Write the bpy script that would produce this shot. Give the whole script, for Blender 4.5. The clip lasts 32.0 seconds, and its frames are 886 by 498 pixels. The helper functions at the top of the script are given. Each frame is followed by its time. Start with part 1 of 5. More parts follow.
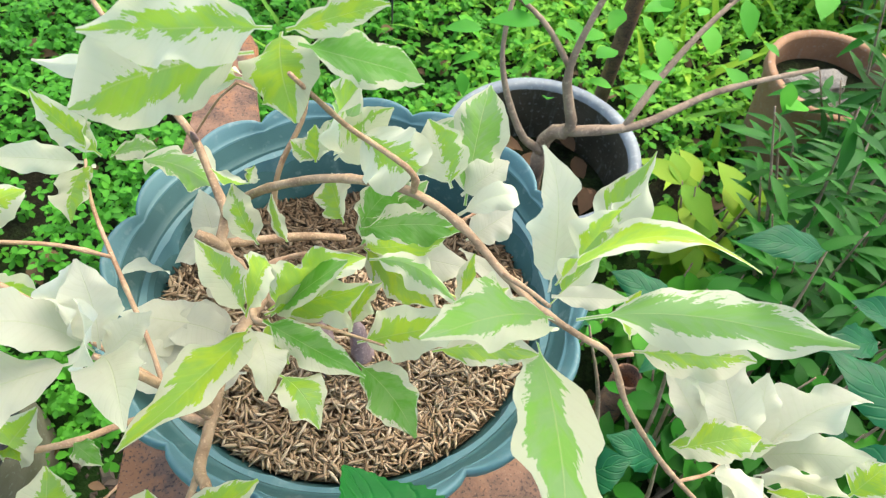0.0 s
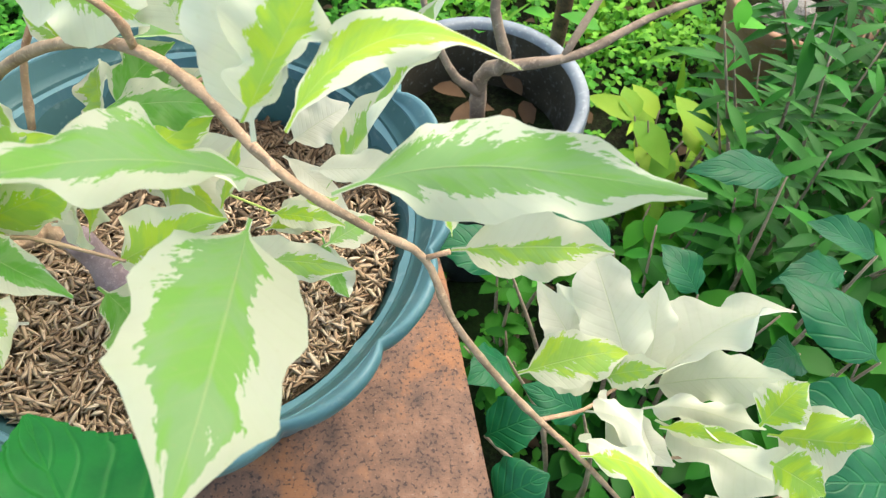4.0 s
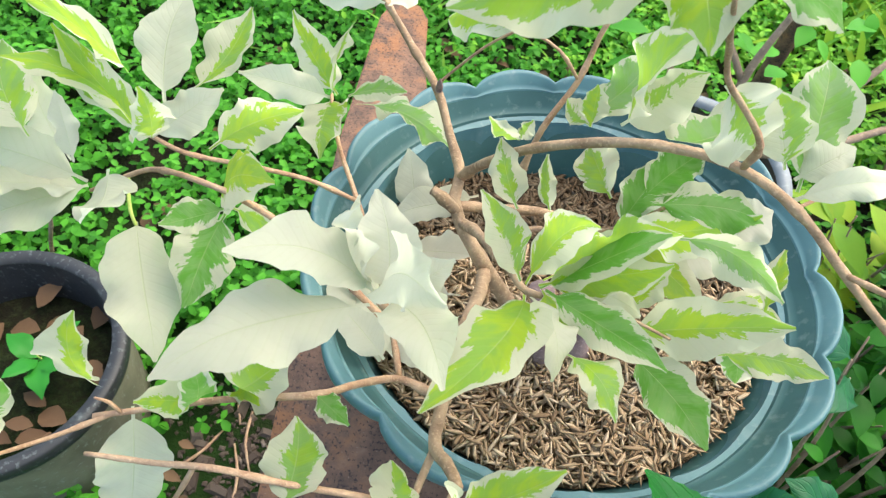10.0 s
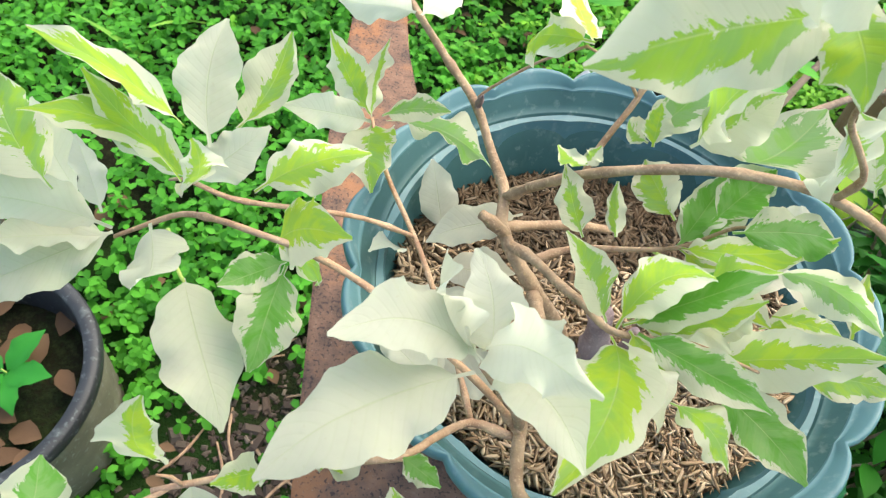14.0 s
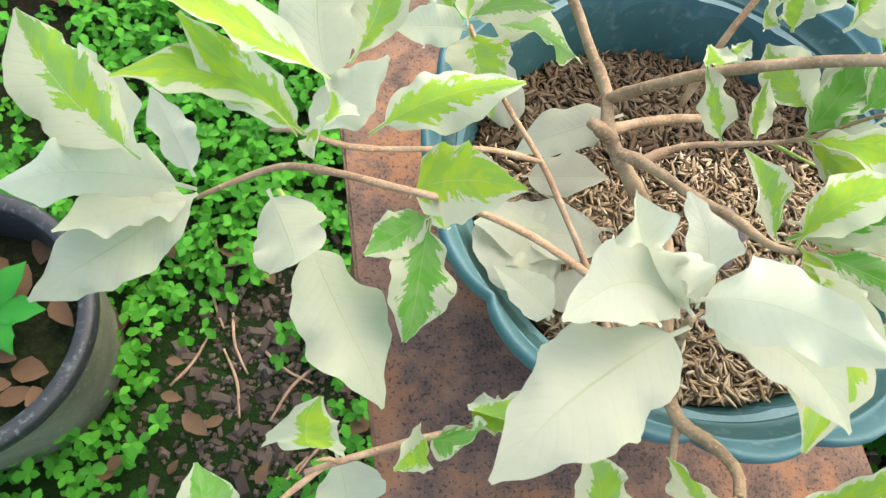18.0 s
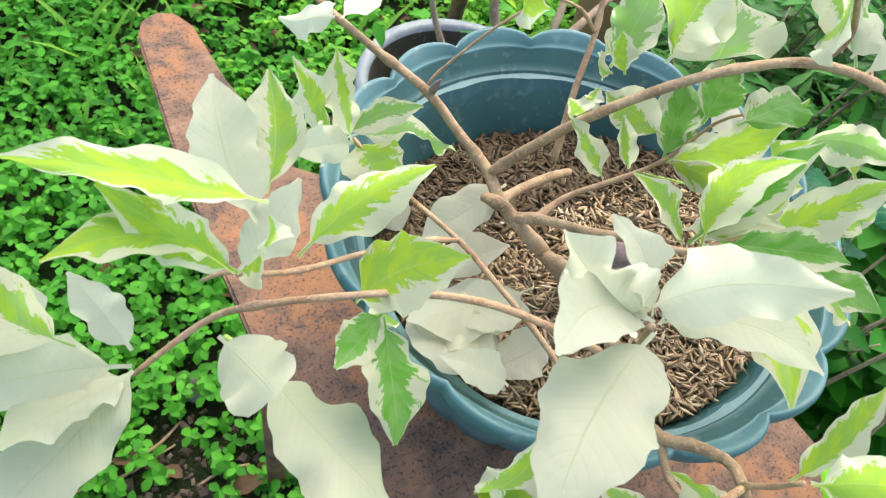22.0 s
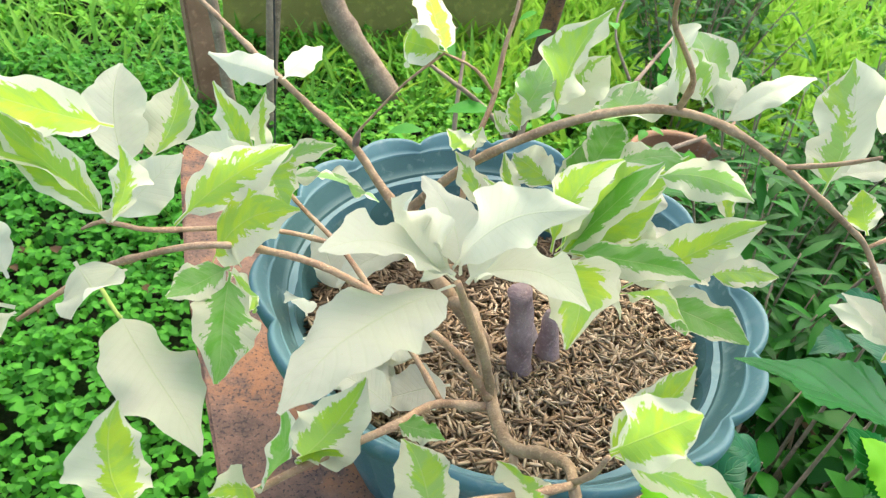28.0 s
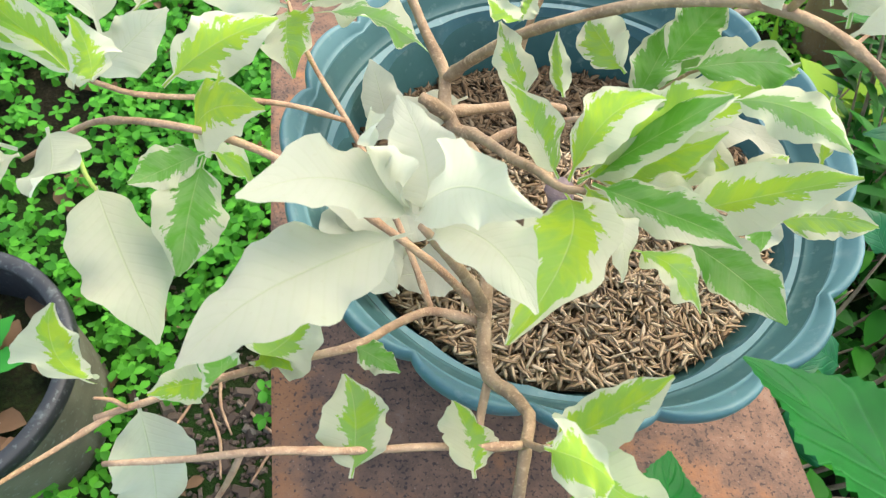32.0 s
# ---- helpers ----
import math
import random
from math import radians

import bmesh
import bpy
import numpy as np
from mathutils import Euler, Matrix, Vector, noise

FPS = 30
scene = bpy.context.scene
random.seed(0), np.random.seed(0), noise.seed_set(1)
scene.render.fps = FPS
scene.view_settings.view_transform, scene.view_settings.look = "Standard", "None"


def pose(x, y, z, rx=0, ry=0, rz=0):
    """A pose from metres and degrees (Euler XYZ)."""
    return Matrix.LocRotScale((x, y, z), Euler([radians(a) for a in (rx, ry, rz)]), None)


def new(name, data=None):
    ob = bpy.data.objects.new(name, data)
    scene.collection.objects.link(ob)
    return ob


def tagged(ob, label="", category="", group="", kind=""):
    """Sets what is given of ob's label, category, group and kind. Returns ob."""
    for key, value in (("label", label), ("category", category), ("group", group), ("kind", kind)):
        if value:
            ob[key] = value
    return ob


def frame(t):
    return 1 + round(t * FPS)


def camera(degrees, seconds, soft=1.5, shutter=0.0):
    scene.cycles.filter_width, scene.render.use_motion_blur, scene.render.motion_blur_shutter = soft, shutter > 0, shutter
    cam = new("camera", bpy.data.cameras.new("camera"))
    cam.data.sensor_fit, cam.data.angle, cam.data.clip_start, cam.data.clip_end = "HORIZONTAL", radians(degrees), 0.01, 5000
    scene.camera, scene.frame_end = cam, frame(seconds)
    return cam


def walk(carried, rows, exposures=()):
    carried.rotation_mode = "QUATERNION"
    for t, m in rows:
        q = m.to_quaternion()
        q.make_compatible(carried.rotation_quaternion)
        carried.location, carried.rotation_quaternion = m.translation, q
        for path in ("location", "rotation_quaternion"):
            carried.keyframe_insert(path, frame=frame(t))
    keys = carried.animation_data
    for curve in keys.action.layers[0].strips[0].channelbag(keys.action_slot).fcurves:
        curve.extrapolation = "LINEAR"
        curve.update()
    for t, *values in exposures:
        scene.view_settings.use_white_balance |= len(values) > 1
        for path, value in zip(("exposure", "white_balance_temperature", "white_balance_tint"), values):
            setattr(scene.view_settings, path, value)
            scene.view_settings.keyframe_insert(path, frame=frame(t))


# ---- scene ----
cam = camera(64.1, 32.0, 1.25)
cam.data.dof.use_dof, cam.data.dof.focus_distance, cam.data.dof.aperture_fstop = True, 0.42, 30.0
METRES, EYE, TILT, LEAN, TURN = 1.15, 1.25, -55.110, -3.591, 0.0
ROWS = [
    (0.0, 0.0, 0.0, 0.0, 0.0, 0.0, -0.0),
    (0.5, 0.0045, 0.0021, 0.0007, -0.14, -2.56, 0.37),
    (1.0, 0.0139, 0.0038, -0.0061, -0.32, -4.12, 0.28),
    (1.5, 0.0239, 0.0116, -0.0124, 1.0, -6.42, 0.84),
    (2.0, 0.0149, 0.02, -0.0099, 1.35, -7.82, -0.09),
    (2.5, 0.0053, 0.0362, -0.0142, -0.72, -7.46, -0.78),
    (3.0, 0.0285, 0.0477, -0.0217, -1.84, -5.79, 0.28),
    (3.5, 0.0586, 0.0649, -0.0302, -1.11, -3.15, 1.85),
    (4.0, 0.0845, 0.0792, -0.0408, 0.03, -1.38, 3.33),
    (4.5, 0.0978, 0.0914, -0.0503, -0.17, -0.24, 4.96),
    (7.0, 0.059, 0.0953, -0.0391, 1.58, -3.7, 4.42),
    (7.5, 0.0354, 0.0732, -0.0311, 2.67, -4.56, 1.82),
    (8.0, 0.0059, 0.0587, -0.025, 2.87, -3.3, -1.59),
    (8.5, -0.0274, 0.0472, -0.0201, 3.51, -2.52, -3.77),
    (9.0, -0.0527, 0.0429, -0.0187, 3.72, -1.89, -5.67),
    (9.5, -0.077, 0.0397, -0.0187, 4.31, -0.25, -7.24),
    (10.0, -0.1015, 0.0352, -0.0235, 4.18, 0.48, -7.96),
    (10.5, -0.1191, 0.0299, -0.0271, 3.82, 1.65, -8.38),
    (11.0, -0.1409, 0.0301, -0.0359, 3.57, 2.14, -9.67),
    (11.5, -0.1534, 0.0295, -0.0396, 2.58, 3.6, -10.41),
    (12.0, -0.1611, 0.0301, -0.0392, 0.82, 4.77, -10.21),
    (12.5, -0.1702, 0.0246, -0.0356, 0.82, 6.73, -9.84),
    (13.0, -0.1602, 0.0263, -0.0306, -0.2, 5.7, -8.29),
    (13.5, -0.1497, 0.0237, -0.0117, 0.24, 3.65, -6.03),
    (14.0, -0.1599, 0.0513, 0.0039, -0.67, -2.3, -5.19),
    (14.5, -0.1664, 0.0746, 0.0134, -1.57, -6.82, -4.56),
    (15.0, -0.1815, 0.0763, 0.0151, -2.05, -8.85, -3.85),
    (15.5, -0.2037, 0.0751, 0.014, -2.43, -10.02, -3.65),
    (17.5, -0.2316, 0.0834, 0.0266, -4.58, -13.01, -0.26),
    (18.0, -0.2363, 0.0904, 0.027, -6.3, -13.44, 0.16),
    (18.5, -0.2425, 0.0932, 0.0267, -7.42, -12.69, 0.73),
    (19.0, -0.239, 0.0903, 0.0216, -7.01, -11.91, -0.14),
    (19.5, -0.2317, 0.0818, 0.027, -4.59, -10.97, -1.21),
    (20.0, -0.2435, 0.1006, 0.0272, -8.65, -10.49, 4.53),
    (20.5, -0.2586, 0.099, 0.0255, -12.01, -9.16, 10.04),
    (21.0, -0.2737, 0.0936, 0.0242, -15.68, -7.56, 11.89),
    (21.5, -0.2758, 0.0936, 0.0223, -17.84, -5.95, 13.93),
    (22.0, -0.2657, 0.0885, 0.019, -19.72, -5.13, 15.73),
    (22.5, -0.2405, 0.0844, 0.013, -19.82, -5.87, 17.11),
    (23.0, -0.2216, 0.0767, 0.0094, -19.52, -4.32, 17.45),
    (23.5, -0.2034, 0.0712, 0.0079, -17.39, -3.24, 17.58),
    (24.0, -0.208, 0.0773, -0.0064, -16.72, -0.68, 14.24),
    (24.5, -0.2052, 0.0707, -0.0144, -16.23, 4.43, 13.4),
    (26.5, -0.1982, 0.0595, -0.0571, -13.5, 10.47, 10.75),
    (27.0, -0.1963, 0.0575, -0.0695, -13.39, 11.02, 10.3),
    (27.5, -0.2015, 0.0553, -0.0771, -13.34, 11.17, 10.75),
    (28.0, -0.2089, 0.0512, -0.0831, -13.44, 12.59, 11.24),
    (28.5, -0.2055, 0.0539, -0.0814, -13.78, 12.78, 11.62),
    (29.0, -0.2011, 0.0588, -0.0763, -11.45, 10.88, 9.68),
    (29.5, -0.1947, 0.0595, -0.0665, -9.02, 7.95, 6.87),
    (30.0, -0.181, 0.0655, -0.0544, -7.06, 3.96, 5.79),
    (30.5, -0.1687, 0.0727, -0.0479, -6.14, 0.29, 5.73),
    (31.0, -0.1605, 0.0761, -0.0399, -5.07, -1.87, 5.45),
    (31.5, -0.156, 0.0735, -0.0365, -3.69, -3.87, 3.7),
    (32.0, -0.1413, 0.0701, -0.0294, -2.2, -5.47, 1.59),
]
walk(cam, [(t, pose(0, 0, EYE, TILT, LEAN, TURN) @ pose(METRES * x, METRES * y, METRES * z, 90 + pitch, roll, yaw)) for t, x, y, z, yaw, pitch, roll in ROWS],
     [(0.0, 0.84, 6750, 3.0), (32.0, 0.84, 6750, 3.0)])
world = bpy.data.worlds.new("world")
scene.world = world
world.use_nodes = True
wn = world.node_tree
sky = wn.nodes.new("ShaderNodeTexSky")
sky.sky_type = 'NISHITA'
sky.sun_disc = False
SUN_ELEV, SUN_AZ = radians(58), radians(48)
sky.sun_elevation = SUN_ELEV
sky.sun_rotation = SUN_AZ
sky.air_density, sky.dust_density, sky.ozone_density = 1.0, 4.0, 0.6
wn.nodes["Background"].inputs[1].default_value = 0.33
wn.links.new(sky.outputs[0], wn.nodes["Background"].inputs[0])
sun_data = bpy.data.lights.new("sun", 'SUN')
sun_data.energy, sun_data.angle, sun_data.color = 0.40, radians(60), (0.97, 1.0, 0.84)
sun = new("sun", sun_data)
sun_to = Vector((math.sin(SUN_AZ) * math.cos(SUN_ELEV), math.cos(SUN_AZ) * math.cos(SUN_ELEV), math.sin(SUN_ELEV)))
sun.rotation_euler = sun_to.to_track_quat("Z", "Y").to_euler()
sun.location = sun_to * 20


# ---- node helpers and materials ----
def nodes_of(name):
    m = bpy.data.materials.new(name)
    m.use_nodes = True
    return m, m.node_tree.nodes, m.node_tree.links, m.node_tree.nodes["Principled BSDF"]


class NB:
    """Small builder for node graphs."""

    def __init__(self, nodes, links):
        self.n, self.l = nodes, links

    def put(self, socket, value):
        if isinstance(value, bpy.types.NodeSocket):
            self.l.new(value, socket)
        elif isinstance(value, (tuple, list)) and len(value) == 3 and len(socket.default_value) == 4:
            socket.default_value = (*value, 1)
        else:
            socket.default_value = value

    def math(self, op, a, b=0.0, c=0.0, clamp=False):
        k = self.n.new("ShaderNodeMath")
        k.operation, k.use_clamp = op, clamp
        for s, v in zip(k.inputs, (a, b, c)):
            self.put(s, v)
        return k.outputs[0]

    def noise(self, vec, scale, detail=3.0, rough=0.55, w=None):
        k = self.n.new("ShaderNodeTexNoise")
        if w is not None:
            k.noise_dimensions = '4D'
            self.put(k.inputs["W"], w)
        if vec is not None:
            self.l.new(vec, k.inputs["Vector"])
        k.inputs["Scale"].default_value = scale
        k.inputs["Detail"].default_value = detail
        k.inputs["Roughness"].default_value = rough
        return k.outputs[0]

    def ramp(self, fac, *stops):
        k = self.n.new("ShaderNodeValToRGB")
        e = k.color_ramp.elements
        while len(e) < len(stops):
            e.new(0.5)
        for i, (p, c) in enumerate(stops):
            e[i].position = p
            e[i].color = (*c, 1) if isinstance(c, tuple) else (c, c, c, 1)
        self.put(k.inputs[0], fac)
        return k.outputs[0]

    def mix(self, fac, a, b, kind='MIX'):
        k = self.n.new("ShaderNodeMix")
        k.data_type, k.blend_type = 'RGBA', kind
        self.put(k.inputs[0], fac)
        self.put(k.inputs[6], a)
        self.put(k.inputs[7], b)
        return k.outputs[2]

    def vec(self, x, y, z=0.0):
        k = self.n.new("ShaderNodeCombineXYZ")
        for s, v in zip(k.inputs, (x, y, z)):
            self.put(s, v)
        return k.outputs[0]

    def split(self, v):
        k = self.n.new("ShaderNodeSeparateXYZ")
        self.l.new(v, k.inputs[0])
        return k.outputs

    def bump(self, height, strength, distance):
        k = self.n.new("ShaderNodeBump")
        k.inputs["Strength"].default_value, k.inputs["Distance"].default_value = strength, distance
        self.put(k.inputs["Height"], height)
        return k.outputs[0]

    def coord(self, which="Object"):
        return self.n.new("ShaderNodeTexCoord").outputs[which]

    def random(self):
        return self.n.new("ShaderNodeObjectInfo").outputs["Random"]

    def island(self):
        return self.n.new("ShaderNodeNewGeometry").outputs["Random Per Island"]


def sheet_shader(m, nb, bsdf, colour, through_colour, amount, normal=None):
    """Leaf-like sheets: part of the light passes through."""
    t = nb.n.new("ShaderNodeBsdfTranslucent")
    nb.put(t.inputs["Color"], through_colour)
    s = nb.n.new("ShaderNodeMixShader")
    s.inputs[0].default_value = amount
    nb.l.new(bsdf.outputs[0], s.inputs[1])
    nb.l.new(t.outputs[0], s.inputs[2])
    nb.l.new(s.outputs[0], nb.n["Material Output"].inputs[0])
    nb.put(bsdf.inputs["Base Color"], colour)
    if normal is not None:
        nb.l.new(normal, bsdf.inputs["Normal"])
        nb.l.new(normal, t.inputs["Normal"])


def leaf_material(name, reach, centre, second, edge, wander, glow=(0.56, 0.78, 0.06)):
    """A variegated leaf: a jagged coloured patch along the midrib (half-width reach), a pale margin."""
    m, n, l, b = nodes_of(name)
    nb = NB(n, l)
    rnd = nb.random()
    u, v, _ = nb.split(nb.coord("UV"))
    rnd2 = nb.math('FRACT', nb.math('MULTIPLY', rnd, 7.31))
    rnd3 = nb.math('FRACT', nb.math('MULTIPLY', rnd, 23.7))
    vv = nb.math('ADD', nb.math('MULTIPLY', nb.math('SUBTRACT', v, 0.5), 2.0), 0.0)
    av = nb.math('ABSOLUTE', vv)
    slant = nb.math('SUBTRACT', u, nb.math('MULTIPLY', av, 0.22))
    seed = nb.math('MULTIPLY', rnd, 40.0)
    jag = nb.noise(nb.vec(nb.math('MULTIPLY', slant, 12.0), nb.math('MULTIPLY', vv, 1.8), 0.0), 1.0, 4.0, 0.7, seed)
    blot = nb.noise(nb.vec(nb.math('MULTIPLY', u, 2.2), nb.math('MULTIPLY', vv, 0.9), 3.0), 1.0, 1.0, 0.5, seed)
    off = nb.math('MULTIPLY', nb.math('SUBTRACT', rnd2, 0.5), wander)
    d = nb.math('ABSOLUTE', nb.math('ADD', vv, off))
    d = nb.math('ADD', d, nb.math('MULTIPLY', nb.math('SUBTRACT', jag, 0.5), 1.6))
    d = nb.math('ADD', d, nb.math('MULTIPLY', nb.math('SUBTRACT', blot, 0.5), 1.3))
    mask = nb.math('MULTIPLY', nb.math('SUBTRACT', nb.math('ADD', reach, nb.math('MULTIPLY', nb.math('SUBTRACT', rnd3, 0.5), 0.25)), d), 30.0, clamp=True)
    fine = nb.noise(nb.coord("Object"), 160.0, 3.0)
    tone = nb.noise(nb.vec(nb.math('MULTIPLY', slant, 6.0), vv, 9.0), 1.0, 3.0, 0.6, seed)
    green = nb.mix(nb.ramp(tone, (0.44, 0.0), (0.54, 1.0)), centre, second)
    green = nb.mix(nb.math('MULTIPLY', fine, 0.25), green, tuple(c * 0.6 for c in centre))
    pale = nb.mix(fine, edge, tuple(c * 0.94 for c in edge))
    col = nb.mix(mask, pale, green)
    rib = nb.math('SUBTRACT', 1.0, nb.math('MULTIPLY', av, 30.0), clamp=True)
    col = nb.mix(nb.math('MULTIPLY', rib, 0.5), col, (0.50, 0.56, 0.27))
    vein = nb.math('SINE', nb.math('MULTIPLY', nb.math('SUBTRACT', u, nb.math('MULTIPLY', av, 0.16)), 48.0))
    veins = nb.math('POWER', nb.math('ABSOLUTE', vein), 20.0)
    col = nb.mix(nb.math('MULTIPLY', veins, 0.09), col, (0.42, 0.46, 0.20))
    spots = nb.ramp(nb.noise(nb.coord("Object"), 420.0, 1.0), (0.70, 0.0), (0.76, 1.0))
    col = nb.mix(nb.math('MULTIPLY', spots, 0.16), col, (0.45, 0.36, 0.16))
    height = nb.math('ADD', nb.math('MULTIPLY', nb.math('POWER', nb.math('ABSOLUTE', vein), 14.0), -0.12), nb.math('MULTIPLY', rib, -1.4))
    height = nb.math('ADD', height, nb.math('MULTIPLY', nb.noise(nb.coord("Object"), 70.0, 2.0), 2.6))
    nrm = nb.bump(height, 0.24, 0.0013)
    b.inputs["Roughness"].default_value = 0.42
    b.inputs["Specular IOR Level"].default_value = 0.35
    back = nb.mix(0.5, col, nb.mix(mask, (0.86, 0.86, 0.66), glow))
    sheet_shader(m, nb, b, col, back, 0.64, nrm)
    return m


CREAM = (0.555, 0.56, 0.425)
MAT = {
    "w": leaf_material("cream_leaf", -2.0, (0.3, 0.5, 0.1), (0.4, 0.6, 0.1), (0.62, 0.615, 0.51), 0.0),
    "m": leaf_material("cream_leaf_green_heart", 0.40, (0.30, 0.50, 0.040), (0.22, 0.42, 0.11), CREAM, 0.9, (0.50, 0.70, 0.14)),
    "y": leaf_material("lime_leaf_cream_edge", 0.60, (0.40, 0.56, 0.035), (0.25, 0.46, 0.075), CREAM, 0.55, (0.50, 0.70, 0.12)),
    "v": leaf_material("green_leaf_wide_cream_edge", 0.60, (0.21, 0.44, 0.070), (0.25, 0.42, 0.16), CREAM, 0.3, (0.38, 0.58, 0.24)),
    "g": leaf_material("green_leaf_cream_edge", 0.80, (0.11, 0.35, 0.040), (0.21, 0.42, 0.12), CREAM, 0.4, (0.34, 0.60, 0.13)),
}


def plain_leaf_material(name, a, b2, scale, gloss, amount=0.25, use_island=False):
    m, n, l, b = nodes_of(name)
    nb = NB(n, l)
    r = nb.island() if use_island else nb.random()
    tone = nb.noise(nb.coord("Object"), scale, 3.0)
    f = nb.math('ADD', nb.math('MULTIPLY', tone, 0.5), nb.math('MULTIPLY', r, 0.6), clamp=True)
    col = nb.mix(f, a, b2)
    b.inputs["Roughness"].default_value = gloss
    b.inputs["Specular IOR Level"].default_value = 0.15
    nrm = nb.bump(nb.noise(nb.coord("Object"), scale * 3, 2.0), 0.3, 0.002)
    sheet_shader(m, nb, b, col, nb.mix(0.4, col, (0.24, 0.58, 0.09)), amount, nrm)
    return m


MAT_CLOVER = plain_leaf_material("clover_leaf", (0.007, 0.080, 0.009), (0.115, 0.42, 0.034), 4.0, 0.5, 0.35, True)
# lit copy of the clover: sunlight put into a brighter, yellower colour
MAT_CLOVER_SUNLIT = plain_leaf_material("sunlit_clover_leaf", (0.035, 0.20, 0.016), (0.24, 0.54, 0.045), 2.0, 0.5, 0.35, True)
MAT_GRASS = plain_leaf_material("grass_blade", (0.08, 0.26, 0.03), (0.22, 0.42, 0.05), 5.0, 0.5, 0.3, True)
MAT_STRAP = plain_leaf_material("strap_leaf", (0.05, 0.20, 0.03), (0.22, 0.46, 0.13), 6.0, 0.4, 0.3, True)
MAT_SEEDLING = plain_leaf_material("seedling_leaf", (0.010, 0.12, 0.016), (0.04, 0.24, 0.03), 12.0, 0.4, 0.2, True)
# brighter copy of the grass, sunlight put into its yellow-green
MAT_SUNLIT_GRASS = plain_leaf_material("sunlit_grass_blade", (0.16, 0.38, 0.02), (0.42, 0.60, 0.06), 3.0, 0.5, 0.4, True)
MAT_SHRUB = plain_leaf_material("shrub_leaf", (0.006, 0.065, 0.006), (0.050, 0.24, 0.014), 10.0, 0.55, 0.25, True)
# darker copy of the shrub leaf, deep shade put into its colour
MAT_SHRUB_SHADED = plain_leaf_material("shaded_shrub_leaf", (0.002, 0.028, 0.003), (0.030, 0.185, 0.012), 10.0, 0.5, 0.15, True)
MAT_WEED = plain_leaf_material("weed_leaf", (0.02, 0.16, 0.015), (0.11, 0.40, 0.03), 10.0, 0.5, 0.28, True)
MAT_YELLOWING = plain_leaf_material("yellowing_leaf", (0.09, 0.30, 0.02), (0.32, 0.42, 0.03), 14.0, 0.5, 0.3, True)
MAT_YOUNG = plain_leaf_material("young_leaf", (0.10, 0.40, 0.012), (0.22, 0.54, 0.018), 14.0, 0.5, 0.35, True)
MAT_DRY = plain_leaf_material("dry_leaf", (0.05, 0.027, 0.015), (0.17, 0.10, 0.055), 30.0, 0.7, 0.1, True)


def dark_leaf_material(name, a, b2, glow):
    m, n, l, b = nodes_of(name)
    nb = NB(n, l)
    u, v, _ = nb.split(nb.coord("UV"))
    av = nb.math('ABSOLUTE', nb.math('SUBTRACT', v, 0.5))
    tone = nb.noise(nb.coord("Object"), 60.0, 4.0)
    col = nb.mix(tone, a, b2)
    rib = nb.math('SUBTRACT', 1.0, nb.math('MULTIPLY', av, 42.0), clamp=True)
    side = nb.math('POWER', nb.math('ABSOLUTE', nb.math('SINE', nb.math('ADD', nb.math('MULTIPLY', nb.math('SUBTRACT', u, nb.math('MULTIPLY', av, 0.75)), 19.0), nb.math('MULTIPLY', nb.noise(nb.coord("Object"), 30.0, 2.0), 1.6)))), 30.0)
    col = nb.mix(nb.math('MULTIPLY', nb.math('MAXIMUM', rib, side), 0.10), col, (0.08, 0.34, 0.06))
    h = nb.math('ADD', nb.math('MULTIPLY', nb.math('MAXIMUM', rib, side), -1.0), nb.math('MULTIPLY', tone, 0.8))
    b.inputs["Roughness"].default_value = 0.40
    b.inputs["Specular IOR Level"].default_value = 0.20
    sheet_shader(m, nb, b, col, nb.mix(0.5, col, glow), 0.18, nb.bump(h, 0.32, 0.002))
    return m


MAT_DARK = dark_leaf_material("dark_serrated_leaf", (0.003, 0.062, 0.012), (0.014, 0.185, 0.022), (0.05, 0.38, 0.04))
MAT_DEEP = dark_leaf_material("deep_green_leaf", (0.004, 0.045, 0.022), (0.012, 0.13, 0.042), (0.03, 0.22, 0.06))


def bark_material(name, a, b2, scale, streak=1.0):
    m, n, l, b = nodes_of(name)
    nb = NB(n, l)
    c = nb.coord("Object")
    big, small = nb.noise(c, scale, 4.0), nb.noise(c, scale * 7, 3.0)
    col = nb.mix(nb.ramp(big, (0.3, 0.0), (0.7, 1.0)), a, b2)
    col = nb.mix(nb.math('MULTIPLY', nb.ramp(small, (0.55, 0.0), (0.75, 1.0)), 0.5), col, tuple(min(1, x * 1.7) for x in b2))
    nb.put(b.inputs["Base Color"], col)
    b.inputs["Roughness"].default_value = 0.8
    l.new(nb.bump(nb.math('ADD', big, nb.math('MULTIPLY', small, 0.6)), 0.7, 0.0015 * streak), b.inputs["Normal"])
    return m


MAT_BARK = bark_material("bougainvillea_bark", (0.20, 0.120, 0.068), (0.42, 0.285, 0.175), 70.0)
MAT_TWIG = bark_material("bougainvillea_twig", (0.27, 0.145, 0.085), (0.46, 0.31, 0.19), 110.0)
MAT_GREENTWIG = bark_material("green_shoot", (0.30, 0.42, 0.08), (0.45, 0.50, 0.14), 120.0, 0.5)
MAT_ROOT = bark_material("old_stump", (0.17, 0.105, 0.105), (0.33, 0.235, 0.23), 60.0)
MAT_TRUNK = bark_material("tree_bark", (0.16, 0.105, 0.07), (0.38, 0.27, 0.185), 22.0, 3.0)


